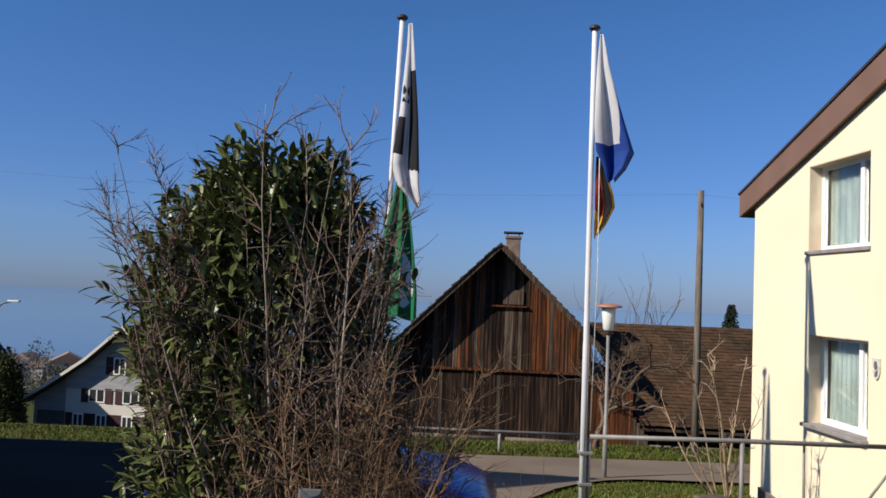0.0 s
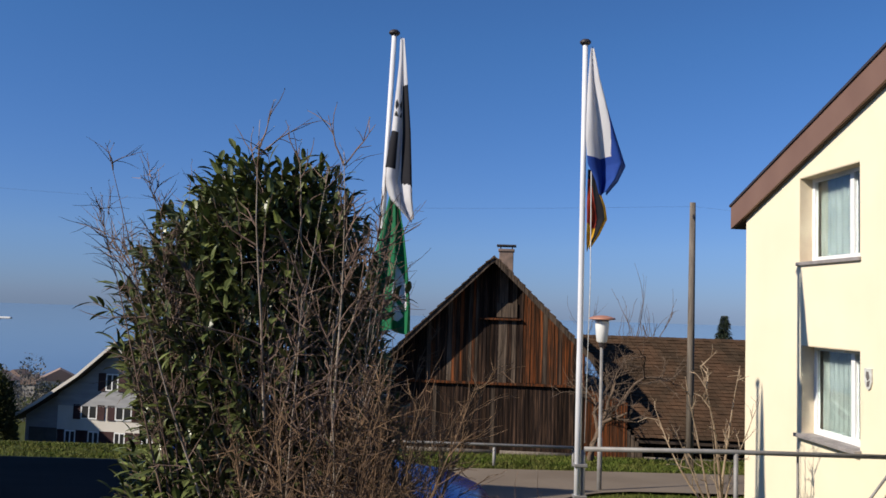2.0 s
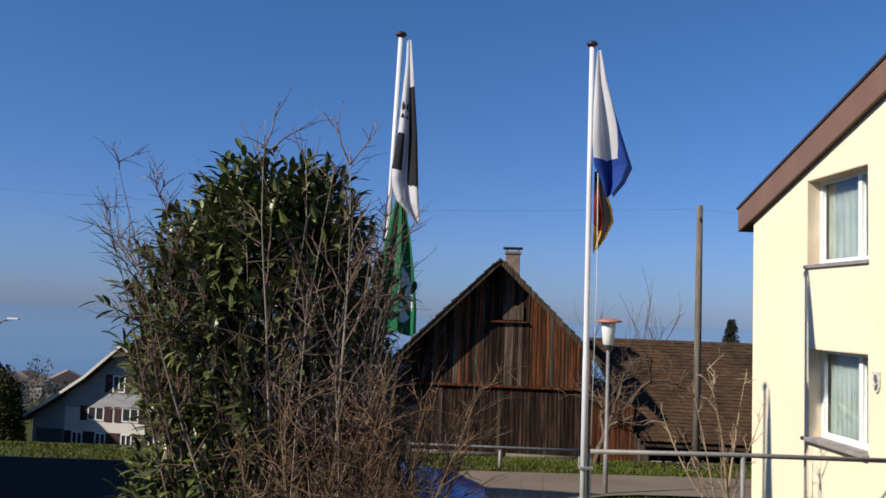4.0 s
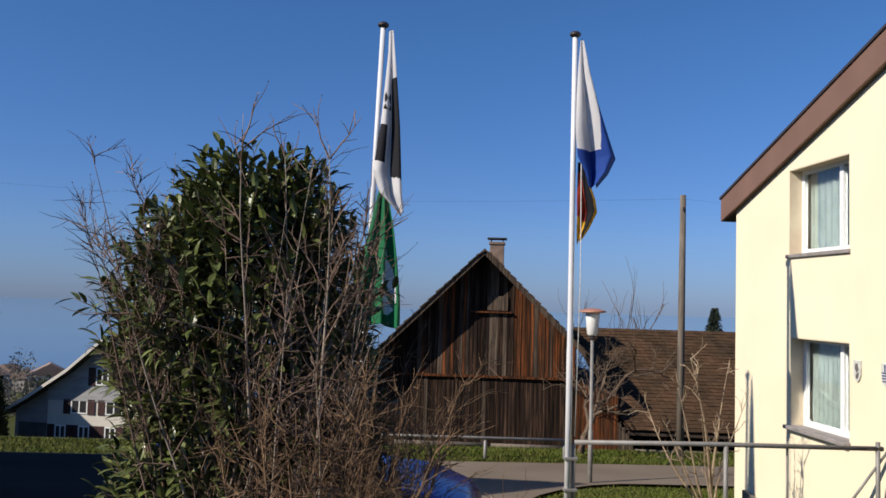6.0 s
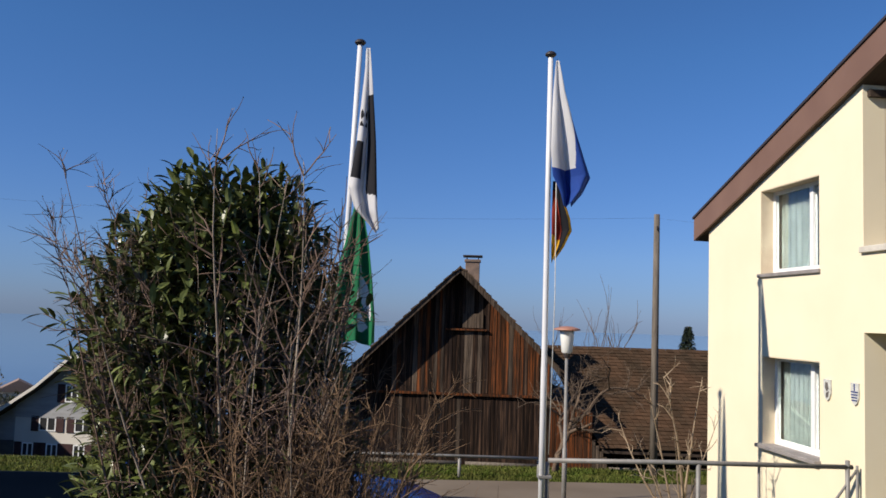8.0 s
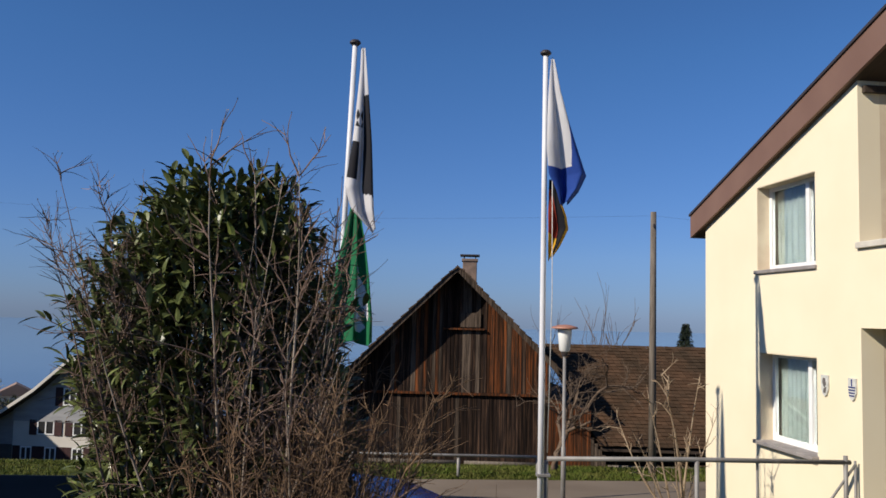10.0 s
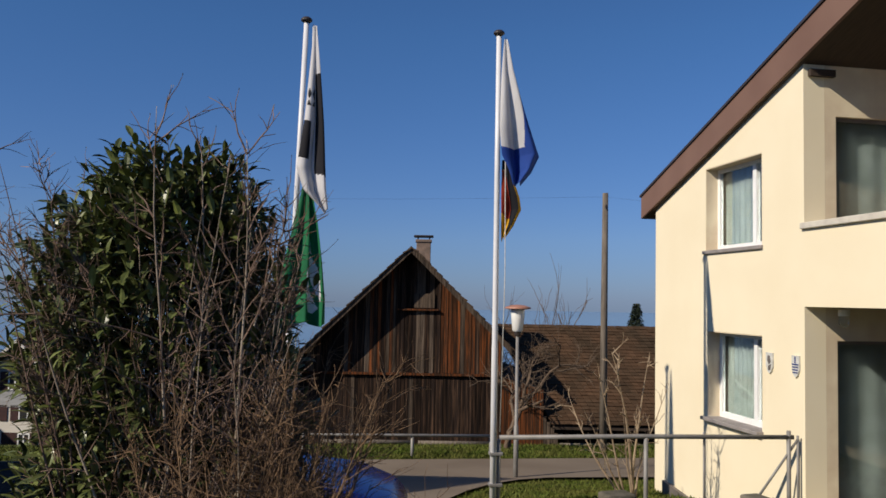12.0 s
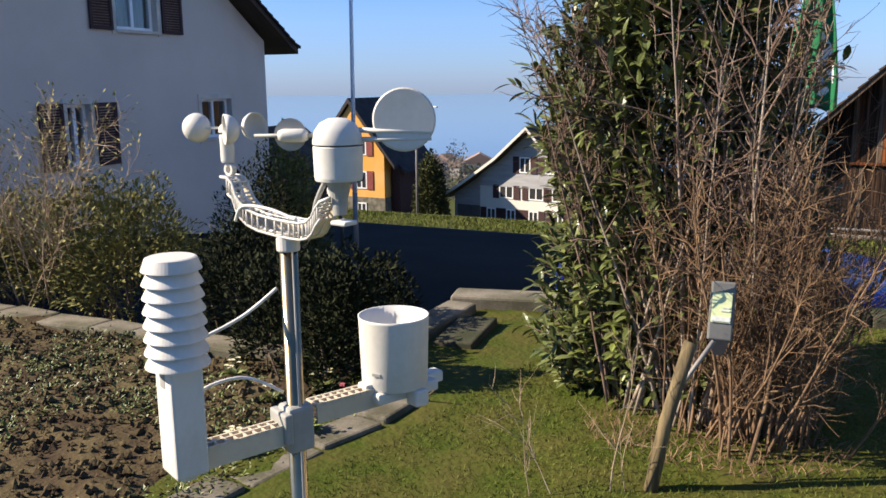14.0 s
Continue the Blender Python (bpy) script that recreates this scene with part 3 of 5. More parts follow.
part("globe", lathe([(0.001, -0.02), (0.04, -0.01), (0.062, 0.03), (0.062, 0.07), (0.05, 0.12)], 18), "glass", wl, smooth=True)

# cellar stair cheek beside the house
ck = part("stair_cheek", prism(bmesh.new(), [(0.55, -2.4), (2.0, -2.4), (1.95, -1.5), (0.55, -1.36)], -0.12, -0.06), "greyframe")
ck.matrix_basis = HR
tagged(ck, "dark sloping handrail plate of a cellar stair", "stair rail")

# ---------- shaded grey house ----------
SC = 1.15
LHM = pose(-0.088 + SC * (-11.06 + 0.088), 0.032 + SC * (14.3 - 0.032), 1.61 * (1 - SC), 0, 0, -87) @ Matrix.Diagonal((SC, SC, SC, 1))
lhouse = thing("grey_house", LHM, "grey rendered house with dark red shutters", "house")
UP, LO, SM = (3.1, 4.05, 2.52, 3.5), (4.74, 5.2, 0.42, 1.36), (1.2, 2.08, 0.66, 1.38)


# ridge and far slope are out of view, extended to shade the yard
def lrk(u):
    return float(np.interp(u, [-0.56, -0.3, 0, 1, 2, 6.2, 13.0], [2.37, 2.5, 2.7, 3.3, 4.2, 8.83, 3.4]))


def lp(u0, u1, z0, z1=None):
    if z1 is None:
        q = prism(bmesh.new(), [(u0, z0), (u1, z0), (u1, lrk(u1) - 0.2), (u0, lrk(u0) - 0.2)], -0.3, 0)
    else:
        q = prism(bmesh.new(), [(u0, z0), (u1, z0), (u1, z1), (u0, z1)], -0.3, 0)
    part("wall_panel", q, "greywall", lhouse)


lp(0, 1.2, -2), lp(1.2, 2.08, -2, SM[2]), lp(1.2, 2.08, SM[3]), lp(2.08, 3.1, -2)
lp(3.1, 4.05, -2, UP[2]), lp(3.1, 4.05, UP[3]), lp(4.05, 4.74, -2), lp(4.74, 5.2, -2, LO[2]), lp(4.74, 5.2, LO[3]), lp(5.2, 6.2, -2), lp(6.2, 12.6, -2)
bm = bmesh.new()
box(bm, 0.002, 0.3, -9, -0.3, -2, 2.3)
box(bm, 12.3, 12.6, -9, -0.3, -2, 3.4)
box(bm, 0, 12.6, -9, -8.7, -2, 2.3)
part("back_wall", bm, "greywall", lhouse)
for q, mull in ((UP, (0.5,)), (LO, (0.5,)), (SM, (0.5,))):
    wnd = window(lhouse, *q, -0.1, -1, mull, "pvc", 0.06, 0.9 if q is UP else 0, "palesill", 0.05, 0.1)
    bm = bmesh.new()
    for a, b, c, e in ((q[0] - 0.09, q[0], q[2] - 0.08, q[3] + 0.09), (q[1], q[1] + 0.09, q[2] - 0.08, q[3] + 0.09), (q[0], q[1], q[3], q[3] + 0.09)):
        box(bm, a, b, 0.003, 0.02, c, e)
    part("surround", bm, "palesill", wnd)
for u0, u1, z0, z1 in ((2.5, 3.0, 2.5, 3.52), (4.15, 4.62, 2.5, 3.52), (4.22, 4.66, 0.4, 1.38), (5.3, 5.75, 0.4, 1.38)):
    sh = new("shutter")
    sh.parent = lhouse
    bm = bmesh.new()
    box(bm, u0, u0 + 0.05, 0.02, 0.055, z0, z1)
    box(bm, u1 - 0.05, u1, 0.02, 0.055, z0, z1)
    box(bm, u0, u1, 0.021, 0.054, z0, z0 + 0.06)
    box(bm, u0, u1, 0.021, 0.054, z1 - 0.06, z1)
    part("shutter_frame", bm, "shutter", sh)
    bm = bmesh.new()
    k = z0 + 0.07
    while k < z1 - 0.08:
        box(bm, u0 + 0.05, u1 - 0.05, 0.025, 0.048, k, k + 0.03, m=None)
        k += 0.042
    part("louvre", bm, "shutter", sh)
# roof with curved eave, tiles along the verge
us = [-0.56, -0.45, -0.3, -0.15, 0, 0.5, 1, 1.5, 2, 3, 4, 5, 6.2, 10, 13.0]
rp = [(u, lrk(u)) for u in us]
bm = bmesh.new()
prism(bm, rp + [(u, z - 0.12) for u, z in rp[::-1]], -9.3, 0.45)
lroof = part("roof", bm, "soffit", lhouse)
V, F = [], []
rngt = random.Random(3)
u = -0.59
while u < 6.1:
    sl = math.atan2(lrk(u + 0.2) - lrk(u), 0.2)
    du = 0.22 * math.cos(sl)
    z = lrk(u)
    for k in range(42):
        y1 = 0.5 - 0.234 * k
        t = 0.03 + rngt.uniform(0, 0.012)
        b = len(V)
        u2, z2 = u + du * 1.25, lrk(u + du * 1.25)
        V += [(u, y1, z + 0.012 + t), (u, y1 - 0.225, z + 0.012 + t), (u2, y1 - 0.225, z2 + 0.012), (u2, y1, z2 + 0.012),
              (u, y1, z - 0.01), (u, y1 - 0.225, z - 0.01), (u2, y1 - 0.225, z2 - 0.02), (u2, y1, z2 - 0.02)]
        F += [(b, b + 1, b + 2, b + 3), (b + 4, b + 7, b + 6, b + 5), (b, b + 4, b + 5, b + 1), (b, b + 3, b + 7, b + 4), (b + 1, b + 5, b + 6, b + 2)]
    u += du
tagged(raw("roof_tiles", V, F, "darkroof", lroof), kind="stuff")

# ---------- barn ----------
BM = pose(1.71, 25.0, 0, 0, 0, -5.5)
barn = thing("wooden_barn", BM, "weathered dark timber barn with tiled gable roof", "barn")
AP, SL = 3.13, 0.98
XL, XR = -3.55, 2.72
GB = -2.62


def brk(x):
    return AP - SL * abs(x)


bm = bmesh.new()
prism(bm, [(XL, GB - 2.6), (3.95, GB - 2.6), (3.95, -1.0), (XR, -0.62), (XR, brk(XR) - 0.12), (0, AP - 0.12), (XL, brk(XL) - 0.12)], 0.06, 9)
part("core", bm, "greyplank", barn)
rngb = random.Random(7)


def planks(x0, x1, zlo, zhi, y, w, material, proud=0.0):
    x = x0
    while x < x1 - 0.02:
        ww = min(w * rngb.uniform(0.75, 1.25), x1 - x)
        a, b = zhi(x), zhi(x + ww)
        lo = zlo + rngb.uniform(-0.04, 0.02)
        e = rngb.uniform(0, 0.018) + proud
        m = material(x) if callable(material) else material
        bmk = prism(bmesh.new(), [(x + 0.006, lo), (x + ww - 0.006, lo), (x + ww - 0.006, b), (x + 0.006, a)], y - 0.03 - e, y + 0.05)
        part("plank", bmk, m, barn)
        x += ww


HATCH = (0.1, 0.7, 1.36, 1.78)
up_mat = lambda x: "redplank" if (x > 0.8 and rngb.random() < 0.88) or rngb.random() < 0.06 else ("greyplank" if rngb.random() < 0.25 else "plank")
planks(XL, XR, -0.55, lambda x: brk(x) - 0.13, 0.02, 0.115, up_mat, 0.012)
planks(XL, XR - 0.02, GB - 0.3, lambda x: -0.6, 0.05, 0.135, lambda x: "greyplank" if rngb.random() < 0.05 else "plank")
planks(XR, 3.95, GB - 0.3, lambda x: -0.62 - 0.3 * (x - XR), 0.05, 0.14, "redplank")
part("ledge", bx(XL, XR, -0.07, 0.02, -0.62, -0.55), "redplank", barn)
hat = part("hatch", bx(HATCH[0], HATCH[1], -0.075, -0.03, HATCH[2], HATCH[3]), "greyplank", barn, "small closed loft hatch")
part("hatch_ledge", bx(-0.4, 0.82, -0.13, -0.01, HATCH[2] - 0.08, HATCH[2] - 0.03), "redplank", barn)
bm = bmesh.new()
for sx in (-1, 1):
    xe = 3.75 if sx < 0 else 2.95
    prism(bm, [(0, AP - 0.1), (sx * xe, brk(xe) - 0.1), (sx * xe, brk(xe)), (0, AP + 0.01)], -0.6, 9.2)
broof = part("roof", bm, "soffit", barn)
bm = bmesh.new()
for sx in (-1, 1):
    xe = 3.76 if sx < 0 else 2.96
    prism(bm, [(0, AP - 0.17), (sx * xe, brk(xe) - 0.17), (sx * xe, brk(xe) + 0.02), (0, AP + 0.02)], -0.63, -0.59)
part("verge_board", bm, "greyplank", broof)


def tiles(fn, rows, cols, thick=0.035, rng=random.Random(5)):
    """Tiles on a slope: fn(r, c) gives a corner; all in one mesh."""
    V, F = [], []
    for r in range(rows):
        for c in range(cols):
            a, b, d, e = fn(r, c + 0.03), fn(r, c + 0.97), fn(r + 1.2, c + 0.97), fn(r + 1.2, c + 0.03)
            n = (b - a).cross(e - a).normalized()
            n = n if n.z > 0 else -n
            t = thick * rng.uniform(0.7, 1.5)
            i = len(V)
            V += [a + n * t * 1.3, b + n * t * 1.3, d + n * t * 0.3, e + n * t * 0.3, a, b, d, e]
            F += [(i, i + 1, i + 2, i + 3), (i, i + 4, i + 5, i + 1), (i + 1, i + 5, i + 6, i + 2), (i + 3, i + 7, i + 4, i)]
    return V, F


for sx in (-1, 1):
    xe = 3.85 if sx < 0 else 3.05
    V, F = tiles(lambda r, c: Vector((sx * (xe - r * xe / 17), -0.68 + c * 0.24, brk(xe - r * xe / 17) + 0.01)), 17, 40)
    tagged(raw("roof_tiles", V, F, "rooftile", broof), kind="stuff")
chim = new("chimney")
chim.parent = barn
part("stack", bx(0.12, 0.55, 0.5, 0.93, 2.3, 3.42, bev=0.015), "brick", chim)
part("collar", bx(0.09, 0.58, 0.47, 0.96, 3.34, 3.42, bev=0.01), "brick", chim)
part("cap", bx(0.04, 0.63, 0.42, 1.01, 3.5, 3.545, bev=0.01), "darkmetal", chim)
for a, b in ((0.16, 0.54), (0.51, 0.54), (0.16, 0.87), (0.51, 0.87)):
    part("cap_post", bx(a - 0.015, a + 0.015, b - 0.015, b + 0.015, 3.42, 3.5), "darkmetal", chim)
# annex
annex = thing("barn_annex", BM, "low timber annex with mossy brown tiled roof", "shed")
EA, RA = Vector((4.2, -0.1, -2.02)), Vector((2.8, 3.6, 0.76))
V, F = tiles(lambda r, c: Vector((EA.x - 1.4 * r / 30 + c * 0.2, EA.y + 3.7 * r / 30, EA.z + 2.78 * r / 30 + 0.05)), 30, 55, 0.02)
core = bmesh.new()
vs = [core.verts.new(p) for p in ((4.25, -0.05, -2.05), (15, -0.05, -2.05), (15, 3.6, 0.72), (2.8, 3.6, 0.72), (4.25, -0.05, -2.12), (15, -0.05, -2.12), (15, 3.6, 0.6), (2.8, 3.6, 0.6))]
for f in ((0, 1, 2, 3), (7, 6, 5, 4), (0, 4, 5, 1), (1, 5, 6, 2), (2, 6, 7, 3), (3, 7, 4, 0)):
    core.faces.new([vs[i] for i in f])
aroof = part("roof", core, "soffit", annex)
tagged(raw("roof_tiles", V, F, "mossytile", aroof), kind="stuff")
part("wall", bx(4.6, 14.8, 0.5, 6.5, -3.4, -1.9), "plank", annex)
part("rear_roof", prism(bmesh.new(), [(2.8, 0.5), (14.9, 0.5), (14.9, 0.74), (2.8, 0.74)], 3.6, 3.9), "soffit", annex)
for i in range(4):
    part("pale_board", bx(3.95 + 0.11 * i, 4.05 + 0.11 * i, -0.06, -0.02, -3.0, -1.75 - 0.16 * i), "greyplank", annex)
# fallen timber along the barn foot
for i, (a, b) in enumerate(((-2.5, 0.2), (0.3, 2.4), (4.4, 7.5))):
    lg = rod("log", [(0, 0, 0), (b - a, 0.05, 0)], 0.07, "oldpole", sides=8)
    lg.matrix_basis = BM @ pose(a, -0.35, low(24.6) + 0.08)
    tagged(lg, "old grey log lying along the barn foot", "log", "logs by the barn")

# ---------- poles, railing, lamps ----------
def flag_pole(base, top, label):
    p = thing("flag_pole", Matrix.Translation(base), label, "flagpole", "flag poles on the terrace")
    t = Vector(top) - Vector(base)
    rod("shaft", [(0, 0, 0), t * 0.35, t * 0.36, t * 0.7, t], [0.043, 0.041, 0.038, 0.036, 0.034], "alu", p, sides=14)
    c = lathe([(0, 0.05), (0.05, 0.045), (0.075, 0.02), (0.075, 0.0), (0.04, -0.03), (0, -0.03)], 16)
    part("cap", c, "darkmetal", p, "dark cap").location = t
    s = Vector((0.09, -0.02, 0))
    rod("halyard", [t + s - Vector((0, 0, 0.05)), t * 0.5 + s * 1.3, t * 0.18 + s * 0.9], 0.006, "cable", p, sides=5)
    rod("mount", [(0.08, 0.05, -0.2), (0.08, 0.05, 1.05)], 0.028, "steel", p, "galvanised hinge post", sides=8)
    for z in (0.15, 0.45, 0.85):
        part("clamp", bx(-0.055, 0.12, -0.055, 0.085, z, z + 0.04, bev=0.008), "steel", p)
    return p


g11 = low(11.1)
flag_pole((-0.86, 11.15, g11), (-0.68, 11.15, 5.28), "tall white flagpole with two limp flags")
flag_pole((1.89, 11.03, g11), (1.88, 11.03, 5.2), "tall white flagpole with national colours")


def flag(name, rows, mats, paint, label, y=11.05, n=72, fold=0.07, waves=2.6, seed=0):
    """Hanging cloth: rows of (z, x left, x right) from the top; paint(u, v) gives the index of a material."""
    zs = [r[0] for r in rows]
    V, F, mi, m = [], [], [], 110
    z0, z1 = zs[0], zs[-1]
    for j in range(m + 1):
        v = j / m
        z = z0 + (z1 - z0) * v
        xl = float(np.interp(-z, [-q for q in zs], [r[1] for r in rows]))
        xr = float(np.interp(-z, [-q for q in zs], [r[2] for r in rows]))
        amp = fold * (0.35 + 0.65 * v) * min(1, (xr - xl) / 0.25)
        for i in range(n + 1):
            u = i / n
            ph = u * waves * 2 * math.pi + 1.4 * v + seed
            V.append((xl + (xr - xl) * (u + 0.05 * math.sin(ph * 1.3)), y + amp * math.sin(ph) + 0.01 * math.sin(9 * v + 3 * u),
                      z + 0.03 * math.sin(ph * 0.7) * v))
    for j in range(m):
        for i in range(n):
            a = j * (n + 1) + i
            F.append((a, a + 1, a + n + 2, a + n + 1))
            mi.append(paint((i + 0.5) / n, (j + 0.5) / m))
    me = bpy.data.meshes.new(name)
    me.from_pydata(V, [], F)
    for k in mats:
        me.materials.append(M[k])
    me.polygons.foreach_set("material_index", mi)
    me.polygons.foreach_set("use_smooth", [True] * len(F))
    ob = new(name, me)
    so = ob.modifiers.new("thickness", "SOLIDIFY")
    so.thickness = 0.004
    return tagged(ob, label, "flag", "limp flags on the poles")


def paint1(u, v):
    z = 5.19 - v * 2.45
    if u > 0.66 and 3.15 + 0.25 * (1 - u) < z < 4.55:
        return 1
    if u < 0.36 and 3.42 < z < 3.92:
        return 1
    if 0.2 < u < 0.5 and 4.12 < z < 4.36 and math.sin(40 * z) + math.sin(30 * u) > 0.1:
        return 1
    return 0


flag("flag", [(5.19, -0.58, -0.54), (4.56, -0.63, -0.48), (3.9, -0.68, -0.42), (3.3, -0.76, -0.38), (3.0, -0.66, -0.36), (2.74, -0.40, -0.33)],
     ["f_white", "f_black"], paint1, "limp white flag with black stripes and crest", waves=1.6, seed=1)


def paint2(u, v):
    a, b = (u - 0.68) / 0.16, (v - 0.72) / 0.2
    ring = a * a + b * b
    return 1 if (ring < 1 and abs(b - 0.9 * a) > 0.22) or (abs(u - 0.66) < 0.06 * (v - 0.40) / 0.1 and 0.40 < v < 0.5) else 0


flag("flag", [(3.1, -0.66, -0.56), (2.6, -0.76, -0.45), (2.1, -0.86, -0.37), (1.6, -0.94, -0.31), (1.28, -0.92, -0.31)],
     ["f_green", "f_white"], paint2, "limp green flag with a white emblem", waves=2.4, seed=2, y=11.08)


def paint3(u, v):
    z = 5.12 - v * 1.95
    return 1 if z < 3.66 or (z < 4.5 and u > float(np.interp(z, [3.58, 4.44], [0.57, 0.88]))) else 0


flag("flag", [(5.12, 1.95, 1.99), (4.7, 1.93, 2.08), (4.32, 1.92, 2.2), (3.9, 1.92, 2.35), (3.56, 1.95, 2.47), (3.35, 2.04, 2.36), (3.17, 2.09, 2.2)],
     ["f_white", "f_blue"], paint3, "limp white over blue flag", waves=1.5, seed=3, y=11.0)


def paint4(u, v):
    if (v > 0.66 + 0.16 * u and u < 0.55) or (u > 0.78 and v > 0.28):
        return 2
    return 1 if v > 0.12 and u < 0.44 + 0.12 * v else 0


flag("flag", [(3.5, 1.95, 1.99), (3.24, 1.95, 2.1), (3.0, 1.94, 2.2), (2.84, 1.94, 2.23), (2.62, 1.94, 2.12), (2.44, 1.95, 1.99)],
     ["f_black", "f_red", "f_gold"], paint4, "limp black, red and gold flag", waves=1.3, seed=4, y=11.04, fold=0.035)

# railing
RY, RAIL_Z = 10.3, -1.72
railing = thing("railing", pose(0, RY, 0), "single-bar galvanised steel railing with posts", "railing")
rod("bar", [(1.84, 0, -0.03), (3.6, 0, -0.014), (5.6, 0, -0.02)], 0.03, "steel", railing, sides=10)
for px_ in (3.68, 5.54):
    rod("post", [(px_, 0.0, low(RY) - 0.2), (px_, 0, -0.01 if px_ < 5 else 0.06)], 0.028, "steel", railing, sides=10)
rod("end_post", [(5.66, 0, low(RY) - 0.2), (5.66, 0, 0.0)], 0.016, "steel", railing, sides=8)
rod("brace", [(5.66, 0, -0.05), (5.12, 0.0, -0.78)], 0.016, "steel", railing, sides=8)
rod("thin_post", [(4.45, 0.05, low(RY) - 0.2), (4.45, 0.05, 0.03)], 0.014, "steel", railing, sides=8)

low_rail = thing("low_rail", pose(0, 21.0, 0), "low grey steel rail on short posts before the barn", "railing")
rod("bar", [(-3.2, 0.1, RAIL_Z), (0.5, 0.0, RAIL_Z), (3.6, -0.1, RAIL_Z)], 0.035, "steel", low_rail, sides=8)
for px_ in (-1.1, 1.55, 3.5):
    rod("post", [(px_, 0, low(21) - 0.2), (px_, 0, RAIL_Z)], 0.04, "steel", low_rail, sides=8)

# lantern post
LX, LY = 3.38, 17.13
lp_ = thing("street_lantern", pose(LX, LY, low(LY)), "slim grey lamp post with white glass lantern", "street lamp")
H0 = 1.5 - low(LY)
rod("post", [(0, 0, -0.2), (0, 0, 1.1), (0, 0, 1.11), (0, 0, H0 - 0.55)], [0.05, 0.05, 0.036, 0.033], "steel", lp_, sides=12)
part("socket", lathe([(0, H0 - 0.58), (0.06, H0 - 0.58), (0.075, H0 - 0.5), (0, H0 - 0.5)], 16), "darkmetal", lp_)
part("lantern_glass", lathe([(0.08, H0 - 0.5), (0.11, H0 - 0.47), (0.145, H0 - 0.1), (0.14, H0 - 0.05), (0, H0 - 0.05)], 20), "opal", lp_, "white opal glass", smooth=True)
part("cap", lathe([(0.15, H0 - 0.05), (0.27, H0 - 0.03), (0.26, H0), (0.12, H0 + 0.04), (0, H0 + 0.05)], 22), "lampcap", lp_, "wide rusty cap")

# telephone pole
TX, TY = 6.64, 21.92
tp = thing("telephone_pole", pose(TX, TY, low(TY)), "weathered wooden telephone pole with thin wires", "pole")
HT = 4.54 - low(TY)
rod("shaft", [(0, 0, -0.3), (0, 0, HT * 0.5), (0.01, 0, HT)], [0.1, 0.09, 0.076], "oldpole", tp, sides=12)
part("insulator", bx(-0.025, 0.025, -0.12, -0.08, HT - 0.42, HT - 0.32, bev=0.01), "darkmetal", tp)
for dx, dy, dz in ((-22, 2, 0.3), (14, -8, -1.2)):
    pts = [(dx * k / 12, dy * k / 12, HT - 0.1 + dz * k / 12 - 1.0 * math.sin(math.pi * k / 12) * 0.35) for k in range(13)]
    rod("wire", pts, 0.0018, "black", tp, sides=4)

# white mast by the lane
mx, my = -8.56, 13.59
mast = thing("white_mast", pose(mx, my, low(my)), "slim white mast with a grey steel foot", "mast")
hm = 3.5 - low(my)
rod("shaft", [(0, 0, 1.15), (0.04, 0, hm)], [0.045, 0.032], "alu", mast, sides=10)
rod("foot", [(0, 0, -0.2), (0, 0, 1.15)], 0.048, "steel", mast, "grey steel foot", sides=10)
part("cap", lathe([(0, 0.03), (0.05, 0.02), (0.05, 0), (0, 0)], 10), "darkmetal", mast).location = (0.04, 0, hm)
rod("stay_post", [(-0.28, 0, -0.1), (-0.34, 0, 0.75)], 0.035, "darkmetal", mast, sides=8)

# far street lamp
sx, sy = -23.2, 43.9
sl = thing("street_lamp", pose(sx, sy, low(sy)), "grey arched street lamp on the slope", "street lamp")
hs_ = 0.3 - low(sy)
rod("post", [(0, 0, -0.3), (0, 0, hs_ - 1.1), (0.1, 0.05, hs_ - 0.5), (0.4, 0.2, hs_ - 0.12), (0.75, 0.4, hs_)], [0.08, 0.06, 0.05, 0.045, 0.04], "steel", sl, sides=10)
part("head", bx(-0.05, 0.55, -0.12, 0.12, -0.06, 0.05, bev=0.03), "opal", sl).location = (0.65, 0.38, hs_ + 0.02)

# ---------- blue car ----------
CX, CY = -1.05, 8.75
car = thing("blue_car", pose(CX, CY, low(CY) + 0.08, 0, 0, -4), "blue compact car parked below the garden wall", "car")
prof = [(-1.72, 0.28), (-1.74, 0.62), (-1.62, 0.86), (-1.4, 1.28), (-1.05, 1.37), (-0.5, 1.33), (0.08, 0.93), (1.15, 0.82), (1.55, 0.68), (1.68, 0.52), (1.66, 0.28)]
bm = prism(bmesh.new(), prof, -0.78, 0.78)
for v in bm.verts:
    if v.co.z > 0.9:
        v.co.y *= 1 - 0.28 * (v.co.z - 0.9) / 0.45
    if abs(v.co.x) > 1.2:
        v.co.y *= 1 - 0.16 * (abs(v.co.x) - 1.2) / 0.5
bmesh.ops.bevel(bm, geom=bm.edges[:], offset=0.07, segments=3, affect="EDGES", profile=0.5)
part("body", bm, "carblue", car, "glossy blue bodywork", smooth=True)
bm = prism(bmesh.new(), [(-0.43, 1.29), (0.07, 0.96), (0.03, 0.94), (-0.47, 1.27)], -0.6, 0.6)
part("windscreen", bm, "glass", car)
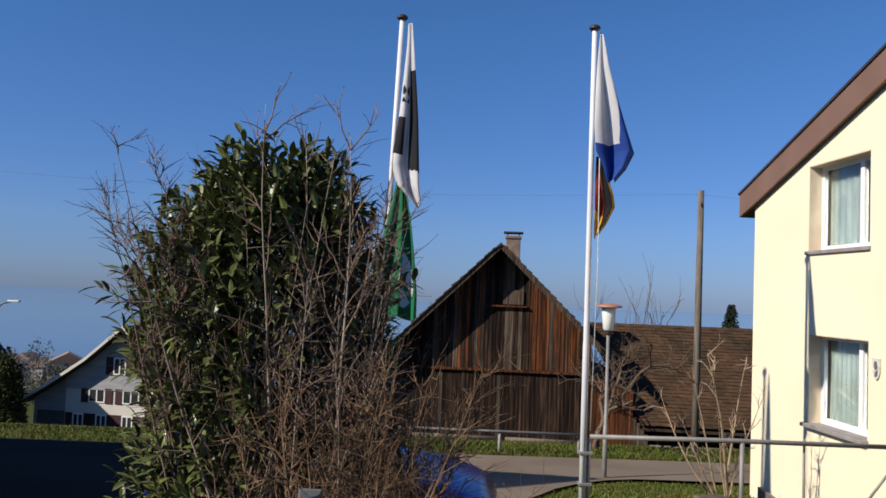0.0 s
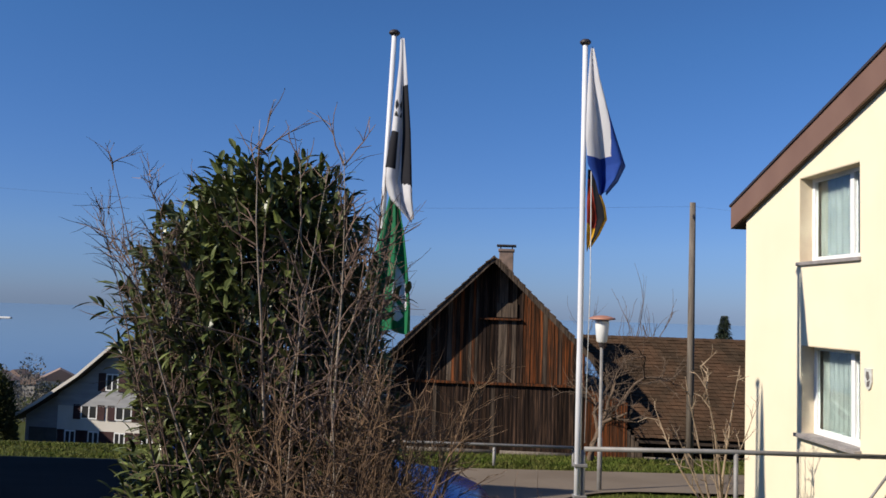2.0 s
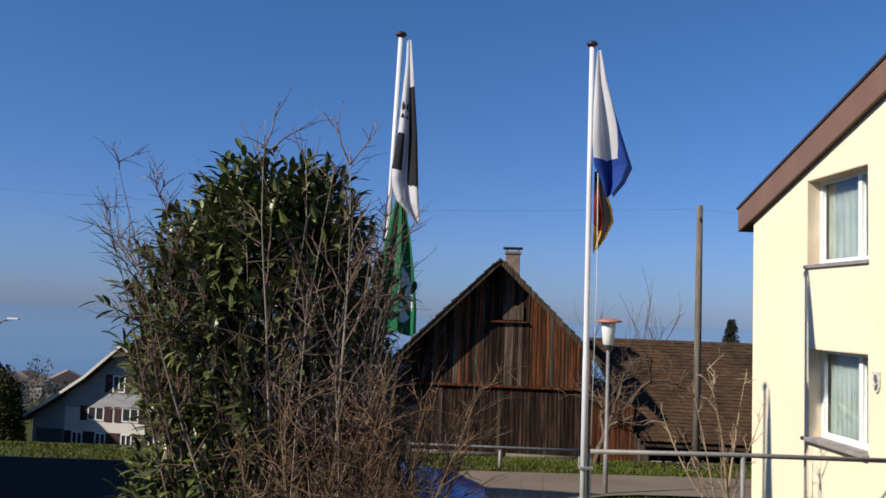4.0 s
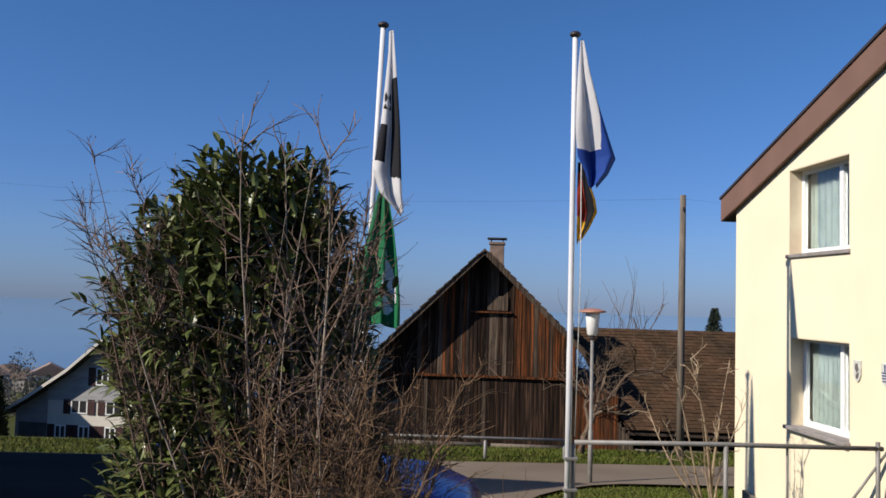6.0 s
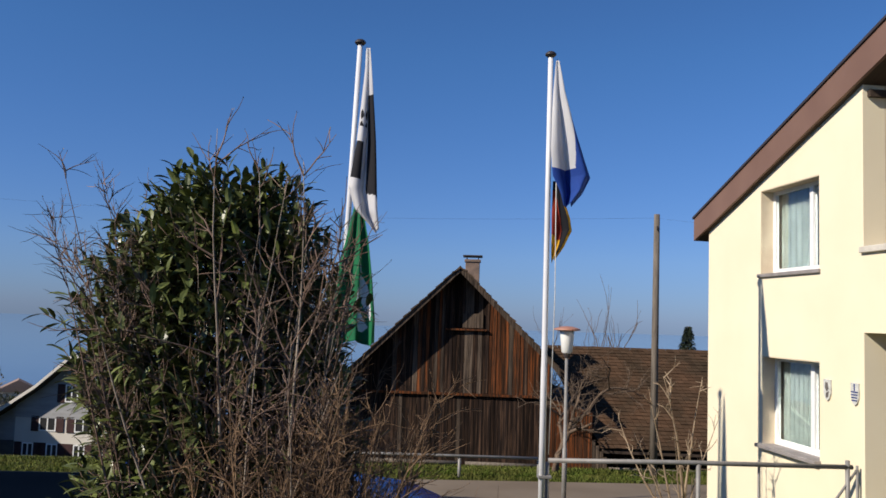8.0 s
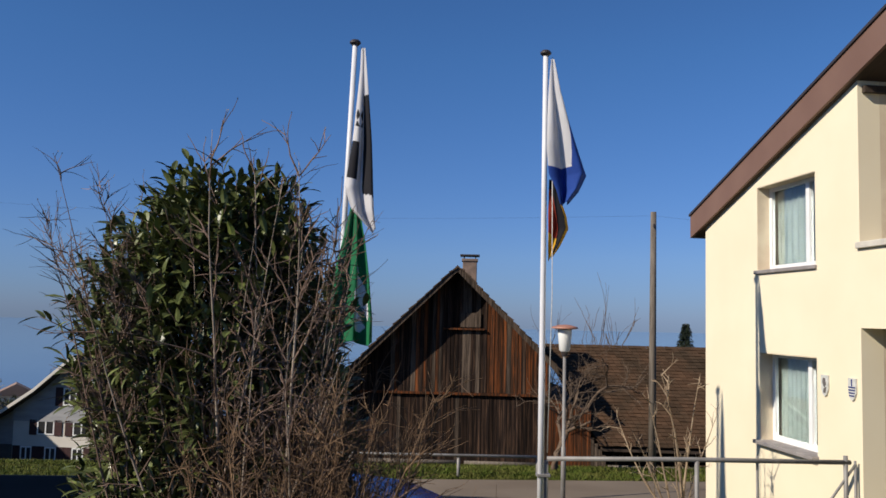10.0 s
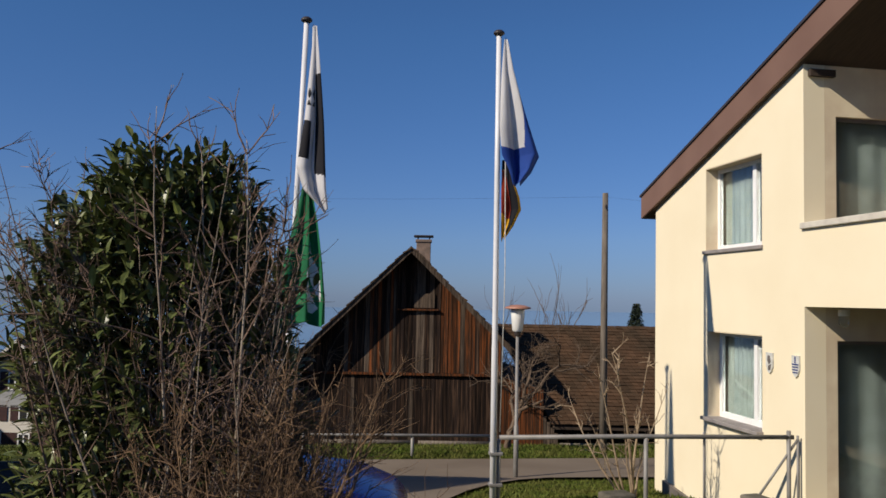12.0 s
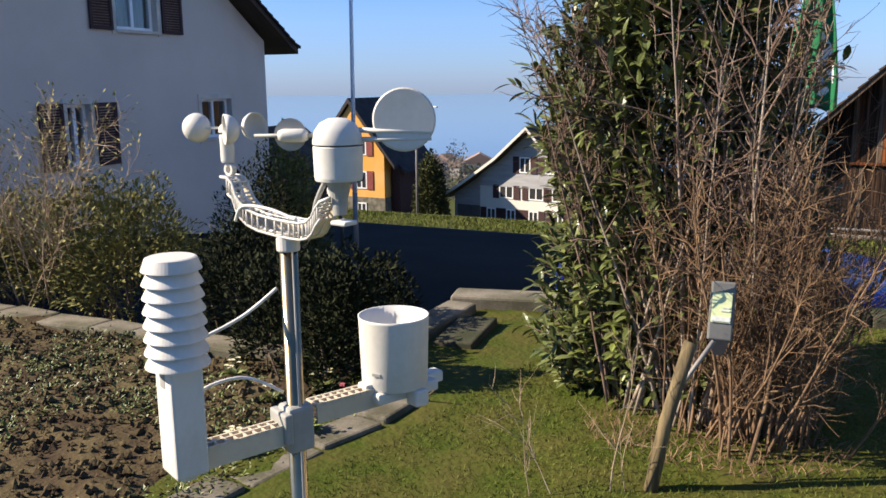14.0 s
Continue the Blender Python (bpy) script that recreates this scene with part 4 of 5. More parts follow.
for s in (-1, 1):
    bm = prism(bmesh.new(), [(-1.35, 0.94), (-0.05, 0.94), (-0.5, 1.25), (-1.0, 1.29), (-1.28, 1.21)], s * 0.725, s * 0.75)
    part("side_window", bm, "black", car)
    part("headlight", lathe([(0, 0), (0.1, 0), (0.07, 0.06), (0, 0.08)], 14, m=pose(1.5, s * 0.52, 0.6, 0, 80, 0)), "glass", car)
    for wx in (-1.12, 1.12):
        wh = new("wheel")
        wh.parent = car
        wh.matrix_basis = pose(wx, s * 0.7, 0.22, 90, 0, 0)
        part("tyre", lathe([(0.19, -0.09), (0.28, -0.09), (0.3, -0.05), (0.3, 0.05), (0.28, 0.09), (0.19, 0.09)], 24), "tyre", wh)
        part("rim", lathe([(0, 0.05), (0.19, 0.09), (0.19, -0.09), (0, -0.05)], 20), "steel", wh)


# ---------- far houses ----------
def far_window(parent, x, z, w, h, y, shut, n=2):
    win = new("window")
    win.parent = parent
    part("frame", box(box(box(box(bx(x - w / 2, x - w / 2 + 0.08, y - 0.05, y + 0.02, z, z + h), x + w / 2 - 0.08, x + w / 2, y - 0.05, y + 0.02, z, z + h),
                              x - w / 2, x + w / 2, y - 0.051, y + 0.02, z, z + 0.08), x - w / 2, x + w / 2, y - 0.051, y + 0.02, z + h - 0.08, z + h), x - 0.04, x + 0.04, y - 0.052, y + 0.02, z, z + h), "pvc", win)
    part("pane", bx(x - w / 2, x + w / 2, y - 0.02, y + 0.01, z, z + h), "black", win)
    if shut:
        for s in (-1, 1):
            a = x + s * (w / 2 + 0.28)
            part("shutter", bx(a - 0.26, a + 0.26, y - 0.06, y - 0.01, z - 0.03, z + h + 0.03), shut, win)


# white gabled farmhouse below the lane
wh_ = thing("white_farmhouse", pose(-21.1, 57.7, -0.4, 0, 0, -9), "white farmhouse with long sweeping gable roof", "house")
gz = -1.15


def wrk(x):
    return float(np.interp(x, [-7.6, -5.4, -2.6, 0, 3.4], [-6.6, -5.3, -3.4, gz, -4.8]))


bm = prism(bmesh.new(), [(-4.4, -11), (3.1, -11), (3.1, wrk(3.1)), (0, gz - 0.1), (-2.6, wrk(-2.6) - 0.1), (-4.4, wrk(-4.4) - 0.1)], 0, 8)
part("wall", bm, "whitewall", wh_)
part("side_wall", prism(bmesh.new(), [(-6.9, -11), (-4.4, -11), (-4.4, wrk(-4.4) - 0.12), (-6.9, wrk(-6.9) - 0.12)], 0.25, 8), "shingle", wh_)
part("gable_cladding", prism(bmesh.new(), [(-4.42, -5.5), (3.08, -5.5), (3.08, wrk(3.08) - 0.12), (0, gz - 0.15), (-2.62, wrk(-2.62) - 0.12), (-4.42, wrk(-4.42) - 0.12)], -0.06, -0.005), "shingle", wh_)
rp = [(x, wrk(x)) for x in (-7.6, -6.5, -5.4, -4.0, -2.6, -1.3, 0, 1.7, 3.4)]
bm = prism(bmesh.new(), [(x, z + 0.12) for x, z in rp] + [(x, z - 0.08) for x, z in rp[::-1]], -0.9, 8.6)
wroof = part("roof", bm, "darkroof", wh_)
bm = prism(bmesh.new(), [(x, z + 0.13) for x, z in rp] + [(x, z - 0.1) for x, z in rp[::-1]], -0.97, -0.9)
part("verge_board", bm, "whitewall", wroof)
for x, z in ((-0.4, -4.4), (1.7, -4.4)):
    far_window(wh_, x - 0.1, z, 0.9, 1.15, -0.06, "shutter")
for x in (-2.1, 0.4, 2.3):
    far_window(wh_, x, -6.35, 1.2, 0.95, 0, "shutter")
for x in (-3.4, -1.7, 0.2, 2.2):
    far_window(wh_, x, -8.05, 0.8, 0.9, 0, "shutter")
# flat plate coloured dark for the shade inside the open carport
part("carport_shade_panel", bx(-6.6, -4.5, 0.2, 0.25, -9.0, -7.1), "interior", wh_)

# orange house
oh = thing("orange_house", pose(-29.93, 51.75, 0, 0, 0, -2), "orange rendered house with dark tiled roof", "house")
part("wall", prism(bmesh.new(), [(-5.6, -10.5), (0, -10.5), (0, -3.3), (-2.8, 0.2), (-5.6, -3.3)], 0, 5.2), "orangewall", oh)
part("plinth", bx(-5.65, 0.05, -0.05, 5.25, -11, -6.3), "concrete", oh)
bm = prism(bmesh.new(), [(-6.5, -4.2), (-2.8, 0.35), (0.95, -4.2), (0.95, -3.95), (-2.8, 0.7), (-6.5, -3.95)], -0.2, 5.6)
oroof = part("roof", bm, "darkroof", oh)
part("lean_to", prism(bmesh.new(), [(0.06, -10.5), (0.8, -10.5), (0.8, -4.3), (0.06, -3.7)], 0.8, 5.0), "shutter", oh)
part("lean_to_roof", prism(bmesh.new(), [(0.5, -3.75), (1.5, -4.6), (1.5, -4.4), (0.5, -3.5)], 0.4, 5.4), "darkroof", oh)
for x, z in ((-4.3, -5.7), (-1.9, -5.7), (-4.3, -3.3), (-1.9, -3.3)):
    far_window(oh, x, z, 0.9, 1.25, 0, "redshutter")
for x in (-4.3, -1.9):
    far_window(oh, x, -7.4, 0.8, 0.7, -0.05, None)
# dark roofed house behind
dh = thing("brown_house", pose(-27.3, 32.6, low(32.6) - 1.4, 0, 0, 10), "dark brown timber house with steep roof", "house")
part("wall", prism(bmesh.new(), [(-3, -2), (3, -2), (3, 3.0), (0, 5.3), (-3, 3.0)], 0, 7), "shutter", dh)
part("roof", prism(bmesh.new(), [(-3.8, 2.5), (0, 5.4), (3.8, 2.5), (3.8, 2.75), (0, 5.7), (-3.8, 2.75)], -0.6, 7.6), "rooftile", dh)

# town at the shore
rngf = random.Random(21)
for i in range(46):
    y = rngf.uniform(330, 640)
    az = math.radians(rngf.uniform(14, 34))
    x = -y * math.tan(az)
    w, l, h = rngf.uniform(9, 20), rngf.uniform(8, 14), rngf.uniform(5, 9)
    t = thing("town_house", pose(x, y, low(y), 0, 0, rngf.uniform(-30, 30)), "small pale house of the town at the shore", "house", "town at the shore")
    part("wall", bx(-w / 2, w / 2, -l / 2, l / 2, -3, h), "fartown", t)
    part("roof", prism(bmesh.new(), [(-w / 2 - 0.6, h), (w / 2 + 0.6, h), (0, h + w * 0.28)], -l / 2 - 0.6, l / 2 + 0.6), "farroof", t)
    for k in (-0.25, 0.25):
        part("window", bx(k * w - 0.8, k * w + 0.8, -l / 2 - 0.06, -l / 2 + 0.05, h * 0.5, h * 0.5 + 1.6), "black", t)

# ---------- the big shrub: laurel with bare stems in front ----------
def laurel_bush(center, seed=11):
    rng = random.Random(seed)
    t = thing("laurel_bush", Matrix.Translation(center), "dense dark green cherry laurel bush", "bush")
    SV, SF, LV, LF, PV, PF = [], [], [], [], [], []
    def half(z):
        return float(np.interp(z, [0, 0.3, 0.7, 1.2, 1.6, 1.9, 2.1, 2.24], [0.66, 0.68, 0.66, 0.66, 0.62, 0.48, 0.3, 0.1]))
    near = []
    for i in range(1950):
        z = 2.19 * rng.random() ** 1.0
        r = half(z) * (0.25 + 0.75 * rng.random() ** 0.55) * rng.uniform(0.84, 1.02)
        a = rng.uniform(0, 2 * math.pi)
        p = Vector((r * math.cos(a) + 0.06 * math.sin(z * 3) + 0.04, r * math.sin(a) * 0.85, z))
        out = Vector((math.cos(a), math.sin(a), 0))
        d = (out * rng.uniform(0.3, 0.9) + Vector((0, 0, rng.uniform(0.5, 1.1))) + rv(rng) * 0.25).normalized()
        L = rng.uniform(0.14, 0.26)
        pts, d2 = wander(rng, p - d * 0.1, d, L + 0.1, 3, 0.1)
        tube(pts, [0.005, 0.0045, 0.003, 0.002], 4, SV, SF)
        n = rng.randint(7, 11)
        young = rng.random() < 0.2
        for k in range(n):
            f = 0.25 + 0.75 * k / (n - 1)
            q = pts[0].lerp(pts[-1], f)
            ang = k * 2.4 + i
            side = d2.cross(Vector((math.cos(ang), math.sin(ang), 0.3))).normalized()
            ld = (side * rng.uniform(0.6, 1.0) + d2 * (0.35 + 0.7 * f)).normalized()
            ld = (ld + Vector((0, 0, -0.12))).normalized()
            ln, wd = rng.uniform(0.075, 0.112), rng.uniform(0.027, 0.038)
            if not young and math.sin(a) < -0.55 and rng.random() < 0.11 and len(near) < 260 and r > half(z) * 0.75:
                near.append((q, ld, ln))
            else:
                oval_leaf_into(PV if young else LV, PF if young else LF, q, ld, Vector((0, 0, 1)) + rv(rng) * 0.4, ln, wd)
    for i in range(9):
        a = rng.uniform(0, 6.28)
        pts, _ = wander(rng, (0.15 * math.cos(a), 0.12 * math.sin(a), -0.05), (0.14 * math.cos(a), 0.14 * math.sin(a), 1), rng.uniform(1.1, 1.5), 8, 0.03)
        tube(pts, [0.025 * (1 - 0.1 * k) for k in range(9)], 6, SV, SF)
    raw("framework", SV, SF, "bark", t, smooth=True)
    tagged(raw("crown", LV, LF, "laurel", t), kind="stuff")
    tagged(raw("young_leaves", PV, PF, "paleleaf", t, "paler young leaves"), kind="stuff")
    V, F = [], []
    oval_leaf_into(V, F, Vector((0, 0, 0)), Vector((0, 1, 0)), Vector((0, 0, 1)), 0.1, 0.034)
    lm = bpy.data.meshes.new("leaf")
    lm.from_pydata([tuple(v) for v in V], [], F)
    lm.materials.append(M["laurel"])
    for q, ld, ln in near:
        o = new("leaf", lm)
        o.parent = t
        o.matrix_basis = Matrix.Translation(q) @ ld.to_track_quat("Y", "Z").to_matrix().to_4x4() @ Matrix.Diagonal((ln * 10, ln * 10, ln * 10, 1))
    return t


laurel_bush((-0.95, 4.5, 0.0))


def bare_shrub(name, base, stems, label, material, category="shrub", seed=1, twigs=7, fine=3, sides=5, thick=0.011, buds=False, twigmat=None, bud=0.012, budmat="dryleaf", reach=1.0, bend=0.045, first=0.22):
    """stems: (dx, dy, lean x, lean y, length) of each main stem; twigs branch off and branch again."""
    rng = random.Random(seed)
    t = thing(name, Matrix.Translation(base), label, category)
    TV, TF, BV, BF = [], [], [], []
    for n, (dx, dy, lx, ly, L) in enumerate(stems):
        V, F = [], []
        pts, d = wander(rng, (dx, dy, -0.03), (lx, ly, 1), L, 11, bend, 0.01)
        r0 = thick * rng.uniform(0.7, 1.25) * (L / 1.8) ** 0.7
        tube(pts, [r0 * (1 - 0.082 * k) for k in range(12)], 6, V, F)
        raw("stem", V, F, material, t, smooth=True)
        for k in range(twigs):
            f = rng.uniform(first, 1.0)
            i = min(int(f * 11), 10)
            p = pts[i].lerp(pts[i + 1], f * 11 - i)
            dd = (pts[i + 1] - pts[i]).normalized()
            td = (dd * rng.uniform(0.5, 1.0) + rv(rng) * 0.75 + Vector((0.12 * lx, 0, 0.15))).normalized()
            tl = reach * rng.uniform(0.16, 0.46) * (1.15 - 0.5 * f) * (L / 1.8) ** 0.5
            tp_, td2 = wander(rng, p, td, tl, 5, 0.13, 0.02)
            rt = max(r0 * 0.36, 0.002)
            tube(tp_, [rt * (1 - 0.15 * q) for q in range(6)], 4, TV, TF)
            for _ in range(fine):
                q = rng.randint(1, 4)
                fd = (td2 + rv(rng) * 0.8).normalized()
                fp, _d = wander(rng, tp_[q], fd, rng.uniform(0.06, 0.2) * (0.35 + 0.65 * reach), 3, 0.15)
                tube(fp, [rt * 0.55, rt * 0.48, rt * 0.4, rt * 0.28], 3, TV, TF)
                if buds:
                    leaf_into(BV, BF, fp[-1], fd, Vector((0, 0, 1)), bud, bud * 0.45)
    tagged(raw("crown", TV, TF, twigmat or material, t), kind="stuff")
    if BV:
        tagged(raw("bud_growth", BV, BF, budmat, t), kind="stuff")
    return t


rng = random.Random(31)
# tall grey stems fanning out before the laurel
tall = [(-0.1, 0.0, -0.36, 0.05, 1.75), (-0.08, 0.02, -0.27, 0.0, 2.0), (0.0, 0.0, 0.34, -0.05, 1.65), (0.02, 0.05, 0.24, 0.03, 2.2), (-0.05, 0, -0.12, -0.06, 1.85),
        (0.05, 0.02, 0.10, 0.0, 2.1), (0.1, 0.0, 0.14, 0.05, 2.5), (-0.14, 0.06, -0.46, 0.05, 1.9), (0.06, -0.02, 0.42, 0.0, 1.4), (-0.02, -0.05, 0.02, -0.1, 1.8),
        (0.12, 0.05, 0.03, 0.1, 2.05), (-0.2, 0.04, -0.2, 0.1, 2.0), (0.15, 0.0, 0.26, -0.04, 1.75), (-0.16, 0.02, -0.38, -0.05, 2.1), (0.0, 0.05, 0.14, 0.1, 2.3),
        (0.2, 0.02, 0.16, 0.05, 2.1), (0.22, -0.03, 0.06, -0.05, 1.7), (-0.1, 0.1, -0.5, 0.1, 2.2), (0.1, 0.08, -0.25, 0.02, 1.9), (0.15, 0.1, -0.08, 0.05, 2.05), (0.16, 0.02, 0.04, 0.0, 2.6)]
tall = [(a, b, c * (0.7 if c > 0 else 0.72), d, e * 0.95) for a, b, c, d, e in tall]
tall += [(-0.34, 0.05, 0.3, 0.0, 1.9), (-0.3, 0.08, 0.22, 0.03, 2.2), (-0.36, 0.06, 0.1, 0.0, 2.1), (-0.1, -0.06, 0.2, 0.0, 2.1), (-0.3, 0.0, 0.2, -0.03, 2.35), (-0.1, 0.05, 0.12, 0.0, 2.5)]
bare_shrub("bare_shrub", (-0.68, 3.95, 0), tall, "leafless shrub with long pale grey stems", "greytwig", seed=8, twigs=15, fine=4, thick=0.0095, buds=True, twigmat="twig", reach=0.85, bend=0.035, first=0.3)
low_stems = []
for i in range(92):
    low_stems.append((rng.gauss(0.0, 0.16), rng.gauss(0.05, 0.14), rng.gauss(0.06, 0.2), rng.gauss(0.0, 0.25), 0.7 + 0.85 * rng.random() ** 1.3))
for i in range(44):
    low_stems.append((rng.gauss(0.08, 0.12), rng.gauss(0.1, 0.12), rng.gauss(0.2, 0.1), rng.gauss(0.1, 0.2), rng.uniform(0.8, 1.35)))
bare_shrub("twiggy_shrub", (-0.46, 3.9, 0), low_stems, "dense reddish brown leafless twiggy shrub", "redtwig", seed=5, twigs=13, fine=3, thick=0.011, reach=0.9)
# left fringe of stems reaching into the sky
left = [(rng.gauss(0, 0.06), rng.gauss(0, 0.05), c, rng.gauss(0, 0.05), l) for c, l in
        ((-0.21, 2.2), (-0.19, 2.3), (-0.16, 2.15), (-0.14, 2.3), (-0.13, 2.45), (-0.06, 2.2), (-0.23, 1.9), (-0.11, 2.1))]
bare_shrub("side_shrub", (-1.12, 4.1, 0), left, "thin leafless stems beside the laurel bush", "twig", seed=15, twigs=17, fine=5, thick=0.0075, buds=True, reach=0.48, bend=0.03, first=0.45)

# dry tufts at its foot
rng = random.Random(77)
V, F = [], []
for i in range(1100):
    a, r = rng.uniform(0, 6.28), 0.6 * math.sqrt(rng.random())
    p = Vector((-0.6 + r * math.cos(a), 3.8 + 0.6 * r * math.sin(a), 0.0))
    leaf_into(V, F, p, (rv(rng) + Vector((0, 0, 0.8))).normalized(), Vector((0.3, 1, 0.1)), rng.uniform(0.03, 0.09), 0.005)
tagged(raw("dry_grass", V, F, "redtwig"), "dry brown grass and litter under the shrubs", "grass", kind="stuff")


# ---------- hedge, evergreen and flowering shrub on the bed's far side ----------
def leafy(name, base, n, shape, material, size, label, category, seed, up=0.4, kind=""):
    rng = random.Random(seed)
    t = thing(name, Matrix.Translation(base), label, category)
    V, F = [], []
    for i in range(n):
        p, out = shape(rng)
        d = (out + rv(rng) * 0.8 + Vector((0, 0, up))).normalized()
        s = size * rng.uniform(0.6, 1.3)
        leaf_into(V, F, p, d, Vector((0, 0, 1)) + rv(rng) * 0.6, s, s * 0.42)
    tagged(raw("foliage", V, F, material, t), kind="stuff")
    return t, rng


def blob(rx, ry, h, lump=0.25, fill=0.5):
    def fn(rng):
        d = rv(rng)
        d.z = abs(d.z)
        k = 1 + lump * noise.noise(d * 2.3 + Vector((rx * 9, ry * 5, h)))
        r = k * (fill + (1 - fill) * rng.random() ** 0.4)
        return Vector((d.x * rx * r, d.y * ry * r, d.z * h * r)), Vector((d.x, d.y, d.z * 0.6))
    return fn


def stems_for(t, n, h, spread, seed, material="bark"):
    rng = random.Random(seed)
    V, F = [], []
    for i in range(n):
        pts, _ = wander(rng, (rng.gauss(0, spread * 0.3), rng.gauss(0, spread * 0.2), -0.5), (rng.gauss(0, 0.3), rng.gauss(0, 0.2), 1), h + 0.5, 6, 0.1)
        tube(pts, [0.02, 0.017, 0.014, 0.011, 0.008, 0.006, 0.004], 5, V, F)
    raw("framework", V, F, material, t, smooth=True)


hx = -9.2
k = 0
while hx < -4.3:
    w = 0.62
    t, r_ = leafy("hedge_bush", (hx, 4.75 + 0.1 * math.sin(hx * 3), 0.0), 5200, blob(w * 0.95, 0.55, 0.78 + 0.1 * math.sin(hx * 2.1), 0.3), "hedge", 0.05,
                  "olive green clipped hedge bush beyond the bed", "hedge", 40 + k)
    tagged(t, group="hedge along the bed")
    stems_for(t, 9, 0.5, 0.5, 40 + k)
    hx += w * 1.15
    k += 1
for (x, y, rx, ry, h, n, s) in ((-3.75, 4.5, 0.52, 0.45, 0.78, 7000, 3), (-3.05, 4.05, 0.42, 0.42, 0.66, 6000, 4), (-4.75, 5.9, 0.36, 0.36, 1.05, 4000, 5), (-2.55, 3.8, 0.3, 0.28, 0.78, 5500, 6), (-2.86, 4.75, 0.24, 0.36, 0.5, 3500, 7)):
    t, r_ = leafy("evergreen_shrub", (x, y, -0.25), n, blob(rx, ry, h + 0.25, 0.3, 0.45), "yew", 0.045, "dark evergreen shrub behind the weather station", "bush", s)
    tagged(t, group="dark shrubs behind the station")
    stems_for(t, 8, h * 0.7, rx, s)
t, r_ = leafy("column_shrub", (-5.8, 7.8, low(7.8)), 6000, blob(0.42, 0.42, 2.15, 0.25, 0.4), "hedge", 0.07, "tall narrow yellow-green shrub by the lane", "bush", 61)
stems_for(t, 6, 1.5, 0.3, 62)
fl = [(rng.gauss(0, 0.12), rng.gauss(0, 0.1), rng.gauss(0, 0.5), rng.gauss(0, 0.3), rng.uniform(1.2, 1.75)) for i in range(22)]
fs = bare_shrub("flowering_shrub", (-5.75, 4.45, 0.0), fl, "sparse shrub with yellowish spring twigs", "paletwig", seed=25, twigs=12, fine=4, thick=0.008, buds=True, bud=0.045, budmat="blossom")

# ---------- trees ----------
def bare_tree(name, base, h, spread, label, material, seed, levels=4, first=0.32, r0=0.1):
    rng = random.Random(seed)
    t = thing(name, Matrix.Translation(base), label, "tree")
    TV, TF, V, F = [], [], [], []
    def grow(p, d, L, r, lev):
        pts, d2 = wander(rng, p, d, L, 5, 0.14, 0.03)
        dst = (V, F) if lev < 2 else (TV, TF)
        tube(pts, [r * (1 - 0.09 * k) for k in range(6)], 7 if lev < 2 else 4, *dst)
        if lev >= levels:
            return
        for k in range(rng.randint(3, 4) if lev else 5):
            q = pts[rng.randint(2, 5)] if lev else pts[rng.randint(3, 5)]
            nd = (d2 * 0.7 + rv(rng) * spread + Vector((0, 0, 0.25))).normalized()
            grow(q, nd, L * rng.uniform(0.55, 0.85), r * 0.5, lev + 1)
    grow(Vector((0, 0, -0.2)), Vector((0.05, 0, 1)), h * first + 0.2, r0, 0)
    raw("trunk", V, F, material, t, smooth=True)
    tagged(raw("crown", TV, TF, material, t), kind="stuff")
    return t


bare_tree("bare_tree", (4.15, 22.3, low(22.3)), 4.0, 0.95, "gnarled leafless fruit tree before the barn", "bark", 3, 4, 0.36, 0.11)
bare_tree("bare_tree", (4.9, 27.6, low(27.6)), 4.0, 0.62, "leafless tree rising behind the barn roof", "bark", 6, 4, 0.52, 0.09)
bare_tree("bare_tree", (7.4, 29.2, low(29.2)), 4.9, 0.34, "slender leafless tree behind the annex roof", "bark", 16, 3, 0.58, 0.07)
sap = [(rng.gauss(0, 0.06), rng.gauss(0, 0.06), x, rng.gauss(0, 0.12), l) for x, l in ((-0.5, 1.9), (-0.32, 2.2), (-0.12, 2.4), (0.0, 2.3), (0.06, 2.0), (-0.6, 1.7), (-0.2, 1.6))]
bare_shrub("sapling", (3.95, 11.8, low(11.8)), sap, "pale leafless multi-stemmed sapling on the terrace", "paletwig", "sapling", seed=12, twigs=8, fine=2, thick=0.022)


def spruce(name, base, h, r, label, seed):
    rng = random.Random(seed)
    t = thing(name, Matrix.Translation(base), label, "tree")
    rod("trunk", [(0, 0, -0.3), (0, 0, h)], [r * 0.09, 0.02], "bark", t, sides=7)
    V, F = [], []
    z = h * 0.12
    while z < h:
        rad = r * (1 - z / h) * rng.uniform(0.8, 1.1) + 0.05
        for k in range(9):
            a = rng.uniform(0, 6.28)
            for q in range(10):
                f = (q + 1) / 10
                p = Vector((math.cos(a) * rad * f, math.sin(a) * rad * f, z - 0.45 * rad * f + rng.uniform(-0.1, 0.1)))
                leaf_into(V, F, p, Vector((math.cos(a + rng.uniform(-0.9, 0.9)), math.sin(a + rng.uniform(-0.9, 0.9)), -0.3)), Vector((0, 0, 1)) + rv(rng) * 0.5, 0.05 * r + 0.04, 0.02 * r + 0.02)
        z += h * 0.011
    tagged(raw("needles", V, F, "conifer", t), kind="stuff")
    return t


